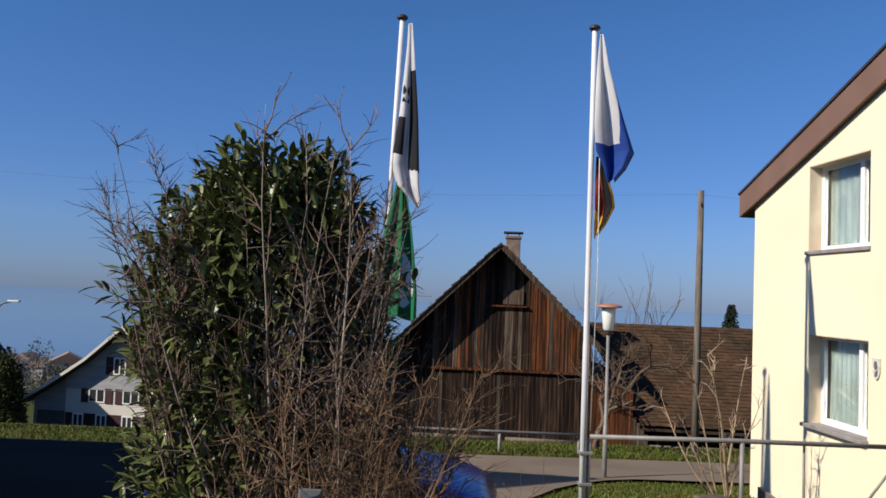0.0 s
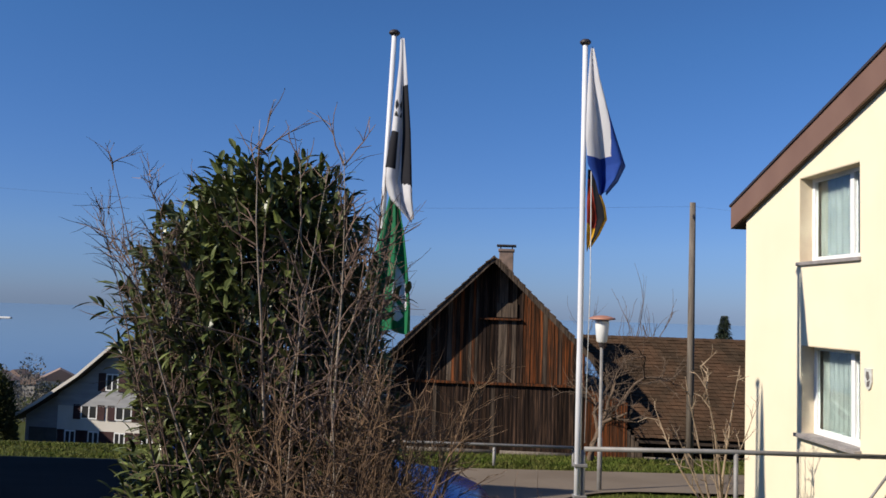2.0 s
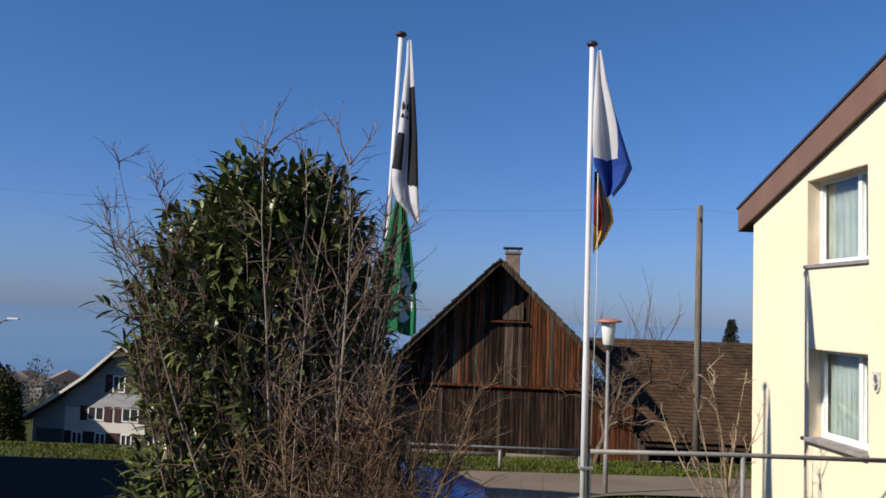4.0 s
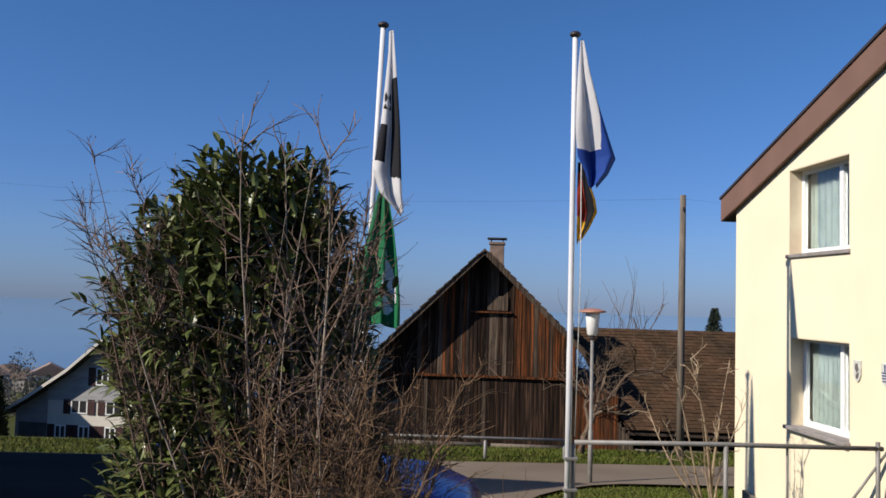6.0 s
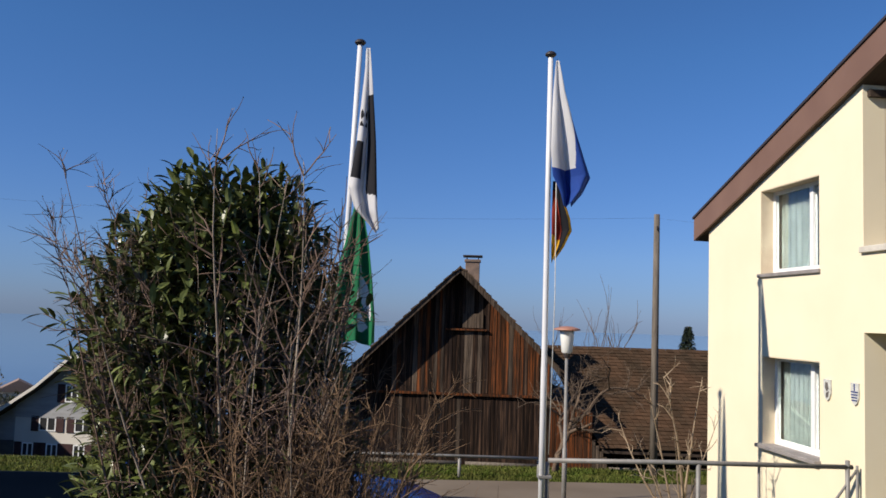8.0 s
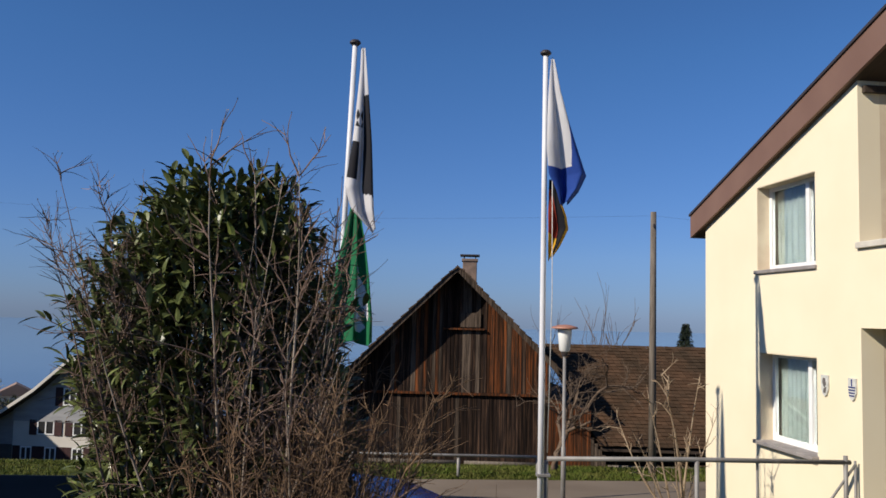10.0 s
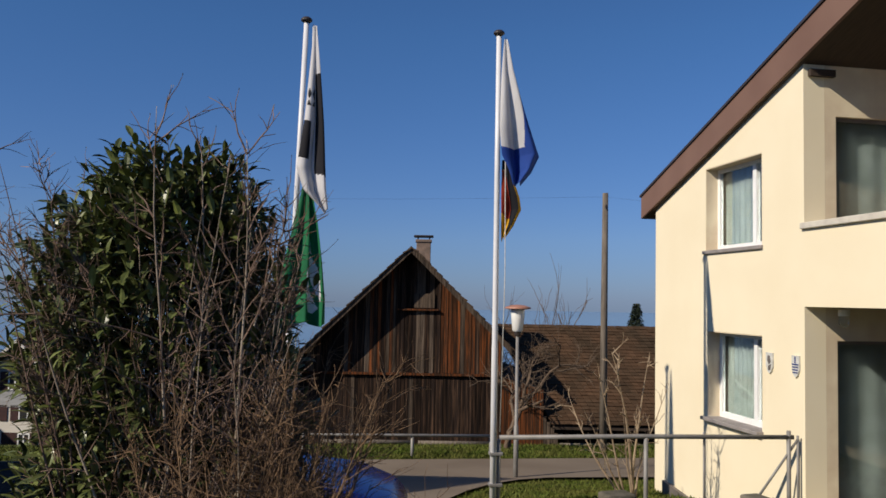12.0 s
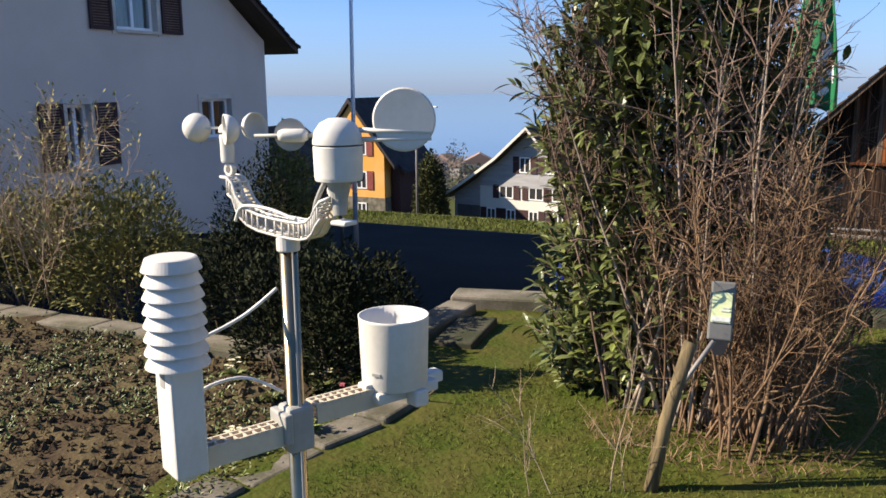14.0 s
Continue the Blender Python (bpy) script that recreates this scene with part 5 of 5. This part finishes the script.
spruce("spruce", (13.7, 40, low(40)), 1.6 - low(40), 2.6, "dark spruce behind the annex roof", 2)
spruce("spruce", (-27.2, 31.5, low(31.5)), 2.5 - low(31.5), 1.5, "dark slender spruce behind the grey house", 4)
t, r_ = leafy("thuja", (-23.6, 46.5, low(46.5)), 4500, blob(1.1, 1.1, 4.4, 0.3, 0.4), "fargreen", 0.3, "dark green thuja beside the street lamp", "bush", 71)
stems_for(t, 4, 2, 0.4, 72)
rngf = random.Random(5)
for i in range(60):
    y = rngf.uniform(120, 520)
    az = math.radians(rngf.uniform(12, 36))
    bare = rngf.random() < 0.55
    h = rngf.uniform(5, 10) * (1.5 if rngf.random() < 0.15 else 1)
    t, r_ = leafy("far_tree", (-y * math.tan(az), y, low(y)), 1500, blob(h * 0.4, h * 0.4, h, 0.45, 0.3), "farbare" if bare else "fargreen", 0.55,
                  "hazy distant tree on the slope to the lake", "tree", 200 + i)
    tagged(t, group="trees towards the shore")
    stems_for(t, 2, h * 0.5, 0.4, 300 + i)

# ---------- grass, weeds, clods, flowers ----------
def blades(name, n, place, material, label, hmin, hmax, w, seed, z=garden_z):
    rng = random.Random(seed)
    V, F = [], []
    for i in range(n):
        x, y = place(rng)
        p = Vector((x, y, z(x, y) - 0.005))
        d = (Vector((rng.gauss(0, 0.45), rng.gauss(0, 0.45), 1))).normalized()
        h = rng.uniform(hmin, hmax)
        s = Vector((rng.uniform(-1, 1), rng.uniform(-1, 1), 0)).normalized() * w
        b = len(V)
        V += [p - s, p + s, p + d * h * 0.6 + s * 0.7, p + d * h + Vector((d.x, d.y, 0)) * h * 0.3]
        F += [(b, b + 1, b + 2), (b, b + 2, b + 3)]
    return tagged(raw(name, V, F, material), label, "grass", kind="stuff")


def on_lawn(rng):
    while True:
        x, y = rng.uniform(-2.2, 4.2), 1.3 + 4.85 * rng.random()
        if y > wall_y(x) - 0.03:
            continue
        if x > -2.1 + 0.16 * (y - 2.2) and (noise.noise(Vector((x * 1.6, y * 1.6, 7))) > -0.28 or rng.random() < 0.3):
            return x, y


blades("lawn_grass", 130000, on_lawn, "blade", "short green lawn grass with worn spots", 0.01, 0.032, 0.0022, 1)
verge = lambda rng: (rng.uniform(-3, 10), rng.uniform(20.6, 24.6))
blades("verge_grass", 26000, verge, "blade", "longer grass strip before the barn", 0.04, 0.13, 0.012, 2, lambda x, y: low(y))
verge2 = lambda rng: (rng.uniform(-17, -3), rng.uniform(19.9, 23.5))
blades("verge_grass", 14000, verge2, "blade", "grass verge on the far side of the lane", 0.04, 0.12, 0.012, 3, lambda x, y: low(y))
terr = lambda rng: (rng.uniform(1.4, 9), rng.uniform(12.6, 16.9))
blades("terrace_grass", 20000, lambda rng: (lambda q: q if q[1] < 16.9 - (0 if q[0] > 4.2 else 10.4 * ((4.2 - q[0]) / 4.4) ** 1.9) else (6 + q[0] * 0.2, 14))(terr(rng)),
       "blade", "short grass of the lower terrace", 0.03, 0.09, 0.012, 4, lambda x, y: low(y))

rng = random.Random(55)
V, F = [], []
for i in range(5200):
    x, y = rng.uniform(-6.5, -2.35), rng.uniform(1.6, 3.85)
    s = 0.006 + 0.022 * rng.random() ** 2
    c = Vector((x, y, 0.02 + 0.05 * noise.noise(Vector((x * 3, y * 3, 0)))))
    b = len(V)
    for q in ((1, 0, 0), (-1, 0, 0), (0, 1, 0), (0, -1, 0), (0, 0, 1), (0, 0, -1)):
        V.append(c + Vector(q) * s * rng.uniform(0.6, 1.2) + rv(rng) * s * 0.3)
    F += [(b + i0, b + i1, b + i2) for i0, i1, i2 in ((0, 2, 4), (2, 1, 4), (1, 3, 4), (3, 0, 4), (2, 0, 5), (1, 2, 5), (3, 1, 5), (0, 3, 5))]
tagged(raw("soil_clods", V, F, "soil"), "loose brown clods of soil on the bed", "soil", kind="stuff")
V, F = [], []
for i in range(1700):
    x, y = rng.uniform(-6.5, -2.3), rng.uniform(1.7, 3.9)
    if noise.noise(Vector((x * 1.1, y * 1.1, 5))) < -0.12:
        continue
    for k in range(rng.randint(5, 12)):
        d = (rv(rng) + Vector((0, 0, 0.35))).normalized()
        leaf_into(V, F, Vector((x + rng.gauss(0, 0.05), y + rng.gauss(0, 0.05), 0.035)), d, Vector((0, 0, 1)), rng.uniform(0.015, 0.035), rng.uniform(0.01, 0.018))
tagged(raw("weeds", V, F, "paleleaf"), "small green weeds and seedlings in the bed", "weeds", kind="stuff")


def primrose(x, y, r, n, col, label, seed):
    rng = random.Random(seed)
    t = thing("primrose", pose(x, y, 0.01), label, "flower", "primroses along the bed edge")
    V, F = [], []
    for k in range(26):
        a = rng.uniform(0, 6.28)
        leaf_into(V, F, Vector((0, 0, 0.02)), Vector((math.cos(a), math.sin(a), rng.uniform(0.2, 0.8))), Vector((0, 0, 1)), r * 1.1, r * 0.45)
    raw("leaves", V, F, "paleleaf", t)
    for k in range(n):
        V, F = [], []
        p = Vector((rng.gauss(0, r * 0.4), rng.gauss(0, r * 0.4), rng.uniform(0.07, 0.12)))
        for q in range(5):
            a = q * 1.257 + k
            leaf_into(V, F, p, Vector((math.cos(a), math.sin(a), 0.15)), Vector((0, 0, 1)), 0.017, 0.017)
        raw("blossom", V, F, col, t)
    return t


for x, y, r, n, c in ((-2.48, 2.78, 0.09, 16, "petal"), (-2.3, 3.1, 0.08, 8, "petal"), (-2.33, 3.45, 0.07, 6, "petalpink"), (-2.7, 3.35, 0.06, 5, "petal"), (-3.1, 3.55, 0.07, 7, "petal"),
                      (-2.55, 3.6, 0.06, 5, "petal")):
    primrose(x, y, r, n, c, "cream primrose clump in bloom" if c == "petal" else "pink primrose clump in bloom", int(x * -100))

# thin whips in the lawn
whip = [(0, 0, 0.02, 0, 0.75), (-0.28, -0.15, -0.15, 0.0, 0.4), (-0.2, -0.1, -0.5, 0.1, 0.45), (0.06, 0.02, -0.1, 0, 0.4)]
bare_shrub("lawn_whip", (-0.87, 3.12, 0), whip, "thin leafless whips growing from the lawn", "paletwig", seed=3, twigs=5, fine=2, thick=0.008)

# ---------- leaning stake and card lamp ----------
sk = thing("leaning_stake", pose(-0.745, 3.2, 0), "leaning round weathered wooden stake", "stake")
V, F = tube([(0, 0, -0.1), (0.055, 0.06, 0.28), (0.125, 0.13, 0.6)], [0.029, 0.027, 0.026], 12)
raw("stake_shaft", V, F, "stake", sk, smooth=True)
sg = thing("garden_marker", pose(-0.545, 3.42, -0.03), "small plastic garden marker with a bright card on a thin rod", "garden marker")
rod("rod", [(-0.17, -0.13, 0.3), (-0.1, -0.07, 0.45), (0.0, 0, 0.62)], 0.009, "steel", sg, sides=8)
SGM = pose(0, 0, 0, -12, 3, 12)
hd = part("holder", bx(-0.05, 0.05, -0.012, 0.012, 0.6, 0.845, bev=0.008), "holder", sg, "dark grey plastic holder")
hd.matrix_basis = SGM
cd = part("card", bx(-0.042, 0.036, -0.0165, -0.0135, 0.675, 0.8), "signgreen", sg, "yellow green card")
cd.matrix_basis = SGM
c2 = part("card_text", box(box(bx(-0.04, 0.034, -0.019, -0.0175, 0.68, 0.7), -0.0, 0.03, -0.019, -0.0175, 0.735, 0.741), -0.005, 0.03, -0.019, -0.0175, 0.722, 0.728), "signwhite", sg, "pale lines on the card")
c2.matrix_basis = SGM
nk = part("neck", prism(bmesh.new(), [(-0.04, 0.6), (0.04, 0.6), (0.02, 0.54), (-0.02, 0.54)], -0.011, 0.011), "black", sg)
nk.matrix_basis = SGM

# ---------- weather station ----------
PX, PY = -0.77, 0.95
ws = thing("weather_station", pose(PX, PY, 0), "white plastic weather station on a bright steel pole", "weather station")
rod("pole", [(0, 0, -0.05), (0, 0, 1.412)], 0.0125, "chrome", ws, "bright steel tube pole", sides=20)
rod("pole_seam", [(0.0115, -0.007, 0.2), (0.0115, -0.007, 1.40)], 0.0016, "grey_pl", ws, sides=6)
ARM = math.degrees(math.atan2(0.155, 0.075))          # towards the rain gauge
AM = pose(0, 0, 1.15, 0, 0, ARM)
clamp = bx(-0.02, 0.02, -0.019, 0.019, -0.046, 0.022, bev=0.006)
box(clamp, -0.029, -0.016, -0.024, 0.024, -0.028, 0.016, bev=0.003)
c = part("clamp", clamp, "grey_pl", ws)
c.matrix_basis = AM


def lattice_arm(x0, x1, w=0.03, h=0.03, n=9):
    """A moulded arm: top lattice over a closed trough."""
    bm = bmesh.new()
    s = 1 if x1 > x0 else -1
    for y in (-w / 2, 0, w / 2 - 0.003):
        box(bm, x0, x1, y, y + 0.003, h - 0.006, h)
    for k in range(n + 1):
        x = x0 + (x1 - x0) * k / n
        box(bm, x - 0.0015, x + 0.0015, -w / 2, w / 2, h - 0.0055, h - 0.0005)
    box(bm, x0, x1, -w / 2, -w / 2 + 0.003, 0, h - 0.006)
    box(bm, x0, x1, w / 2 - 0.003, w / 2, 0, h - 0.006)
    box(bm, x0, x1, -w / 2 + 0.003, w / 2 - 0.003, 0.006, 0.009)
    return bm


a1 = part("arm", lattice_arm(0.026, 0.135), "cream_pl", ws, "moulded lattice arm")
a1.matrix_basis = AM @ pose(0, 0, -0.012)
a2 = part("arm", lattice_arm(-0.026, -0.15), "cream_pl", ws, "moulded lattice arm")
a2.matrix_basis = AM @ pose(0, 0, -0.03, 0, 0, 1)
# rain gauge
GM = AM @ pose(0.17, 0.0, 0.012)
rg = new("rain_gauge")
rg.parent = ws
rg.matrix_basis = GM
part("bucket", lathe([(0.048, 0.0), (0.05, 0.004), (0.053, 0.104), (0.0535, 0.108), (0.0515, 0.108), (0.048, 0.092), (0.02, 0.062), (0.004, 0.058), (0, 0.058)], 40), "white_pl", rg, "round white funnel bucket", smooth=True)
bs = bx(-0.05, 0.062, -0.03, 0.03, -0.018, 0.0, bev=0.004)
box(bs, -0.06, -0.045, -0.012, 0.012, -0.02, 0.012, bev=0.003)
box(bs, 0.05, 0.085, -0.012, 0.012, -0.014, 0.004, bev=0.003)
box(bs, 0.0, 0.024, -0.055, -0.028, -0.025, 0.0, bev=0.003)
part("base", bs, "white_pl", rg)
part("maker_mark", bx(-0.013, 0.0, -0.0008, 0.0008, -0.002, 0.002), "grey_pl", rg, "tiny grey marks").matrix_basis = pose(-0.044, -0.0265, 0.028, 0, 0, -59)
# shield and its shaft
SM_ = AM @ pose(0, 0, 0, 0, 0, 1) @ pose(-0.163, 0, 0)
rs = new("radiation_shield")
rs.parent = ws
rs.matrix_basis = SM_
part("shaft", box(bx(-0.022, 0.022, -0.026, 0.026, -0.03, 0.116, bev=0.004), -0.01, 0.01, -0.012, 0.012, -0.04, -0.03, bev=0.002), "white_pl", rs, "flat sided sensor box")
for k in range(8):
    z = 0.1155 + 0.0175 * k
    r = 0.0405 - 0.0005 * k
    prof = [(r - 0.0125, z + 0.0165), (r - 0.0085, z + 0.0168), (r - 0.0005, z + 0.0015), (r, z), (r - 0.0015, z - 0.0004), (r - 0.0115, z + 0.0135), (r - 0.018, z + 0.0135)]
    if k == 7:
        prof = [(0, z + 0.0165), (r - 0.008, z + 0.016), (r - 0.0055, z + 0.0148), (r - 0.0005, z + 0.0015), (r, z), (r - 0.0015, z - 0.0004), (r - 0.0115, z + 0.009), (0, z + 0.009)]
    part("plate", lathe(prof, 52), "white_pl", rs)
part("core", lathe([(0.024, 0.09), (0.024, 0.24), (0, 0.24)], 20), "grey_pl", rs)


def bend(pts, n=7):
    """A smooth curve through the points."""
    q = [Vector(pts[0])] + [Vector(a) for a in pts] + [Vector(pts[-1])]
    out = []
    for i in range(1, len(q) - 2):
        for k in range(n):
            t = k / n
            a, b, c, d = q[i - 1], q[i], q[i + 1], q[i + 2]
            out.append(0.5 * ((2 * b) + (c - a) * t + (2 * a - 5 * b + 4 * c - d) * t * t + (3 * b - a - 3 * c + d) * t ** 3))
    return out + [q[-1]]


# cables
rod("cable", bend([(-0.085, -0.12, 1.2), (-0.08, -0.08, 1.212), (-0.055, -0.035, 1.212), (-0.02, -0.0, 1.185)]), 0.0024, "cable", ws, sides=8)
rod("cable", bend([(-0.11, -0.11, 1.272), (-0.085, -0.08, 1.28), (-0.05, -0.04, 1.303), (-0.015, -0.01, 1.338)]), 0.0026, "cable", ws, sides=8)

# top bracket with wind vane and cups
BD = math.degrees(math.atan2(-0.17, 0.985))
br = new("bracket")
br.parent = ws
br.matrix_basis = pose(0, 0, 0, 0, 0, BD)
curve = [(-0.114, 1.485), (-0.101, 1.484), (-0.091, 1.478), (-0.085, 1.462), (-0.077, 1.452), (-0.064, 1.443), (-0.042, 1.437), (-0.009, 1.4335), (0.018, 1.432), (0.036, 1.432), (0.050, 1.435),
         (0.059, 1.442), (0.066, 1.453), (0.075, 1.463), (0.094, 1.470)]
for yy in (-0.014, 0.0, 0.014):
    rod("rail", [(a, yy, b) for a, b in curve], 0.0022, "white_pl", br, sides=6)
    rod("rail", [(a, yy, b - 0.022) for a, b in curve[1:-1]], 0.002, "white_pl", br, sides=6)
V, F = [], []
for i in range(len(curve) - 1):
    for f in (0.0, 0.5):
        a = curve[i][0] + (curve[i + 1][0] - curve[i][0]) * f
        b = curve[i][1] + (curve[i + 1][1] - curve[i][1]) * f
        tube([(a, -0.015, b), (a, 0.015, b)], 0.0017, 5, V, F)
        if 0 < i < len(curve) - 2:
            tube([(a, -0.014, b), (a, -0.014, b - 0.022)], 0.0016, 5, V, F)
raw("ribs", V, F, "white_pl", br, smooth=True)
V, F = [], []
for a, b in curve[1:-1]:
    V += [(a, 0.014, b - 0.002), (a, 0.014, b - 0.023), (a, -0.012, b - 0.023)]
F = [(3 * i + k, 3 * i + 3 + k, 3 * i + 4 + k, 3 * i + 1 + k) for i in range(len(curve) - 3) for k in range(2)]
raw("web", V, F, "cream_pl", br)
part("foot", bx(0.09, 0.116, -0.012, 0.012, 1.434, 1.44, bev=0.002), "white_pl", br)
part("pole_socket", lathe([(0.0152, 1.39), (0.016, 1.392), (0.016, 1.414), (0, 1.414)], 20), "white_pl", br)
for a in (-0.109, 0.088):
    lt = lathe([(0.005, -0.004), (0.009, -0.004), (0.009, 0.004), (0.005, 0.004), (0.005, -0.004)], 14, m=pose(a, 0, 1.4945 if a < 0 else 1.477, 90, 0, 0))
    part("eyelet", lt, "white_pl", br)
# wind vane
vx, vy = 0.985 * 0.097, -0.17 * 0.097
vane = new("wind_vane")
vane.parent = ws
vane.matrix_basis = pose(vx, vy, 0, 0, 0, 24)
part("housing", lathe([(0, 1.491), (0.0295, 1.491), (0.0305, 1.495), (0.0315, 1.533), (0.031, 1.5345), (0, 1.5345)], 72), "white_pl", vane, smooth=False)
part("dome", lathe([(0.0318, 1.5365), (0.0318, 1.540), (0.029, 1.553), (0.022, 1.563), (0.011, 1.5685), (0, 1.5695)], 36), "white_pl", vane, "rotating domed cap", smooth=True)
part("neck", lathe([(0.009, 1.447), (0.011, 1.468), (0.017, 1.491)], 20), "grey_pl", vane)
rod("boom", [(-0.105, 0, 1.5475), (-0.06, 0, 1.5475), (0.0, 0, 1.547)], [0.0022, 0.0028, 0.004], "grey_pl", vane, sides=8)
part("counterweight", lathe([(0, -0.019), (0.006, -0.0185), (0.0085, -0.012), (0.0085, 0.012), (0.006, 0.0185), (0, 0.019)], 18, m=pose(-0.056, 0, 1.5475, 0, 90, 0)), "white_pl", vane, smooth=True)
part("fin", lathe([(0, -0.0008), (0.0205, -0.0008), (0.0205, 0.0008), (0, 0.0008)], 28, m=pose(-0.06, 0.004, 1.5485, 90, 0, 0)), "grey_pl", vane, "small grey counter disc")
for dz in (-0.0035, 0.004):
    rod("tail_boom", [(0.02, 0, 1.5475 + dz * 1.6), (0.118, 0, 1.5455 + dz)], [0.0035, 0.0022], "white_pl", vane, sides=8)
part("tail_disc", lathe([(0, -0.0016), (0.0378, -0.0016), (0.0398, 0), (0.0378, 0.0016), (0, 0.0016)], 40, m=pose(0.084, 0, 1.566, 90, 0, 0)), "white_pl", vane, "round white tail disc")
# cups
ax, ay = -0.985 * 0.113, 0.17 * 0.113
cups = new("anemometer")
cups.parent = ws
cups.matrix_basis = pose(ax, ay, 0, 0, 0, 12)
part("housing", lathe([(0, 1.504), (0.0085, 1.504), (0.0095, 1.507), (0.0102, 1.54), (0.0095, 1.543), (0, 1.543)], 24), "white_pl", cups)
part("cap", lathe([(0.0105, 1.546), (0.010, 1.553), (0.006, 1.557), (0, 1.558)], 24), "white_pl", cups, smooth=True)
for k in range(3):
    a = 186 + 120 * k
    m = pose(0, 0, 1.552, 0, 0, a)
    part("spoke", bx(0.01, 0.034, -0.003, 0.003, -0.0015, 0.0015, m=m), "white_pl", cups)
    prof = [(0.0208 * math.sin(q), 0.0208 * (1 - math.cos(q))) for q in [0.0, 0.25, 0.5, 0.75, 1.0, 1.25, 1.5707]]
    prof += [(0.0193 * math.sin(q), 0.0208 - 0.0193 * math.cos(q)) for q in [1.5707, 1.2, 0.8, 0.4, 0.0]]
    part("cup", lathe(prof, 28, m=m @ pose(0.046, 0.012, 0, 90, 0, 0)), "white_pl", cups, smooth=True)
rod("cable", bend([(vx - 0.018, vy, 1.492), (vx - 0.03, vy + 0.002, 1.475), (vx - 0.042, vy + 0.005, 1.45), (vx - 0.04, vy + 0.01, 1.425)]), 0.0034, "grey_pl", ws, sides=8)
rod("cable", bend([(-0.088, 0.0, 1.425), (-0.07, -0.005, 1.447), (-0.02, -0.012, 1.447), (0.03, -0.02, 1.436)]), 0.0022, "cable", ws, sides=8)
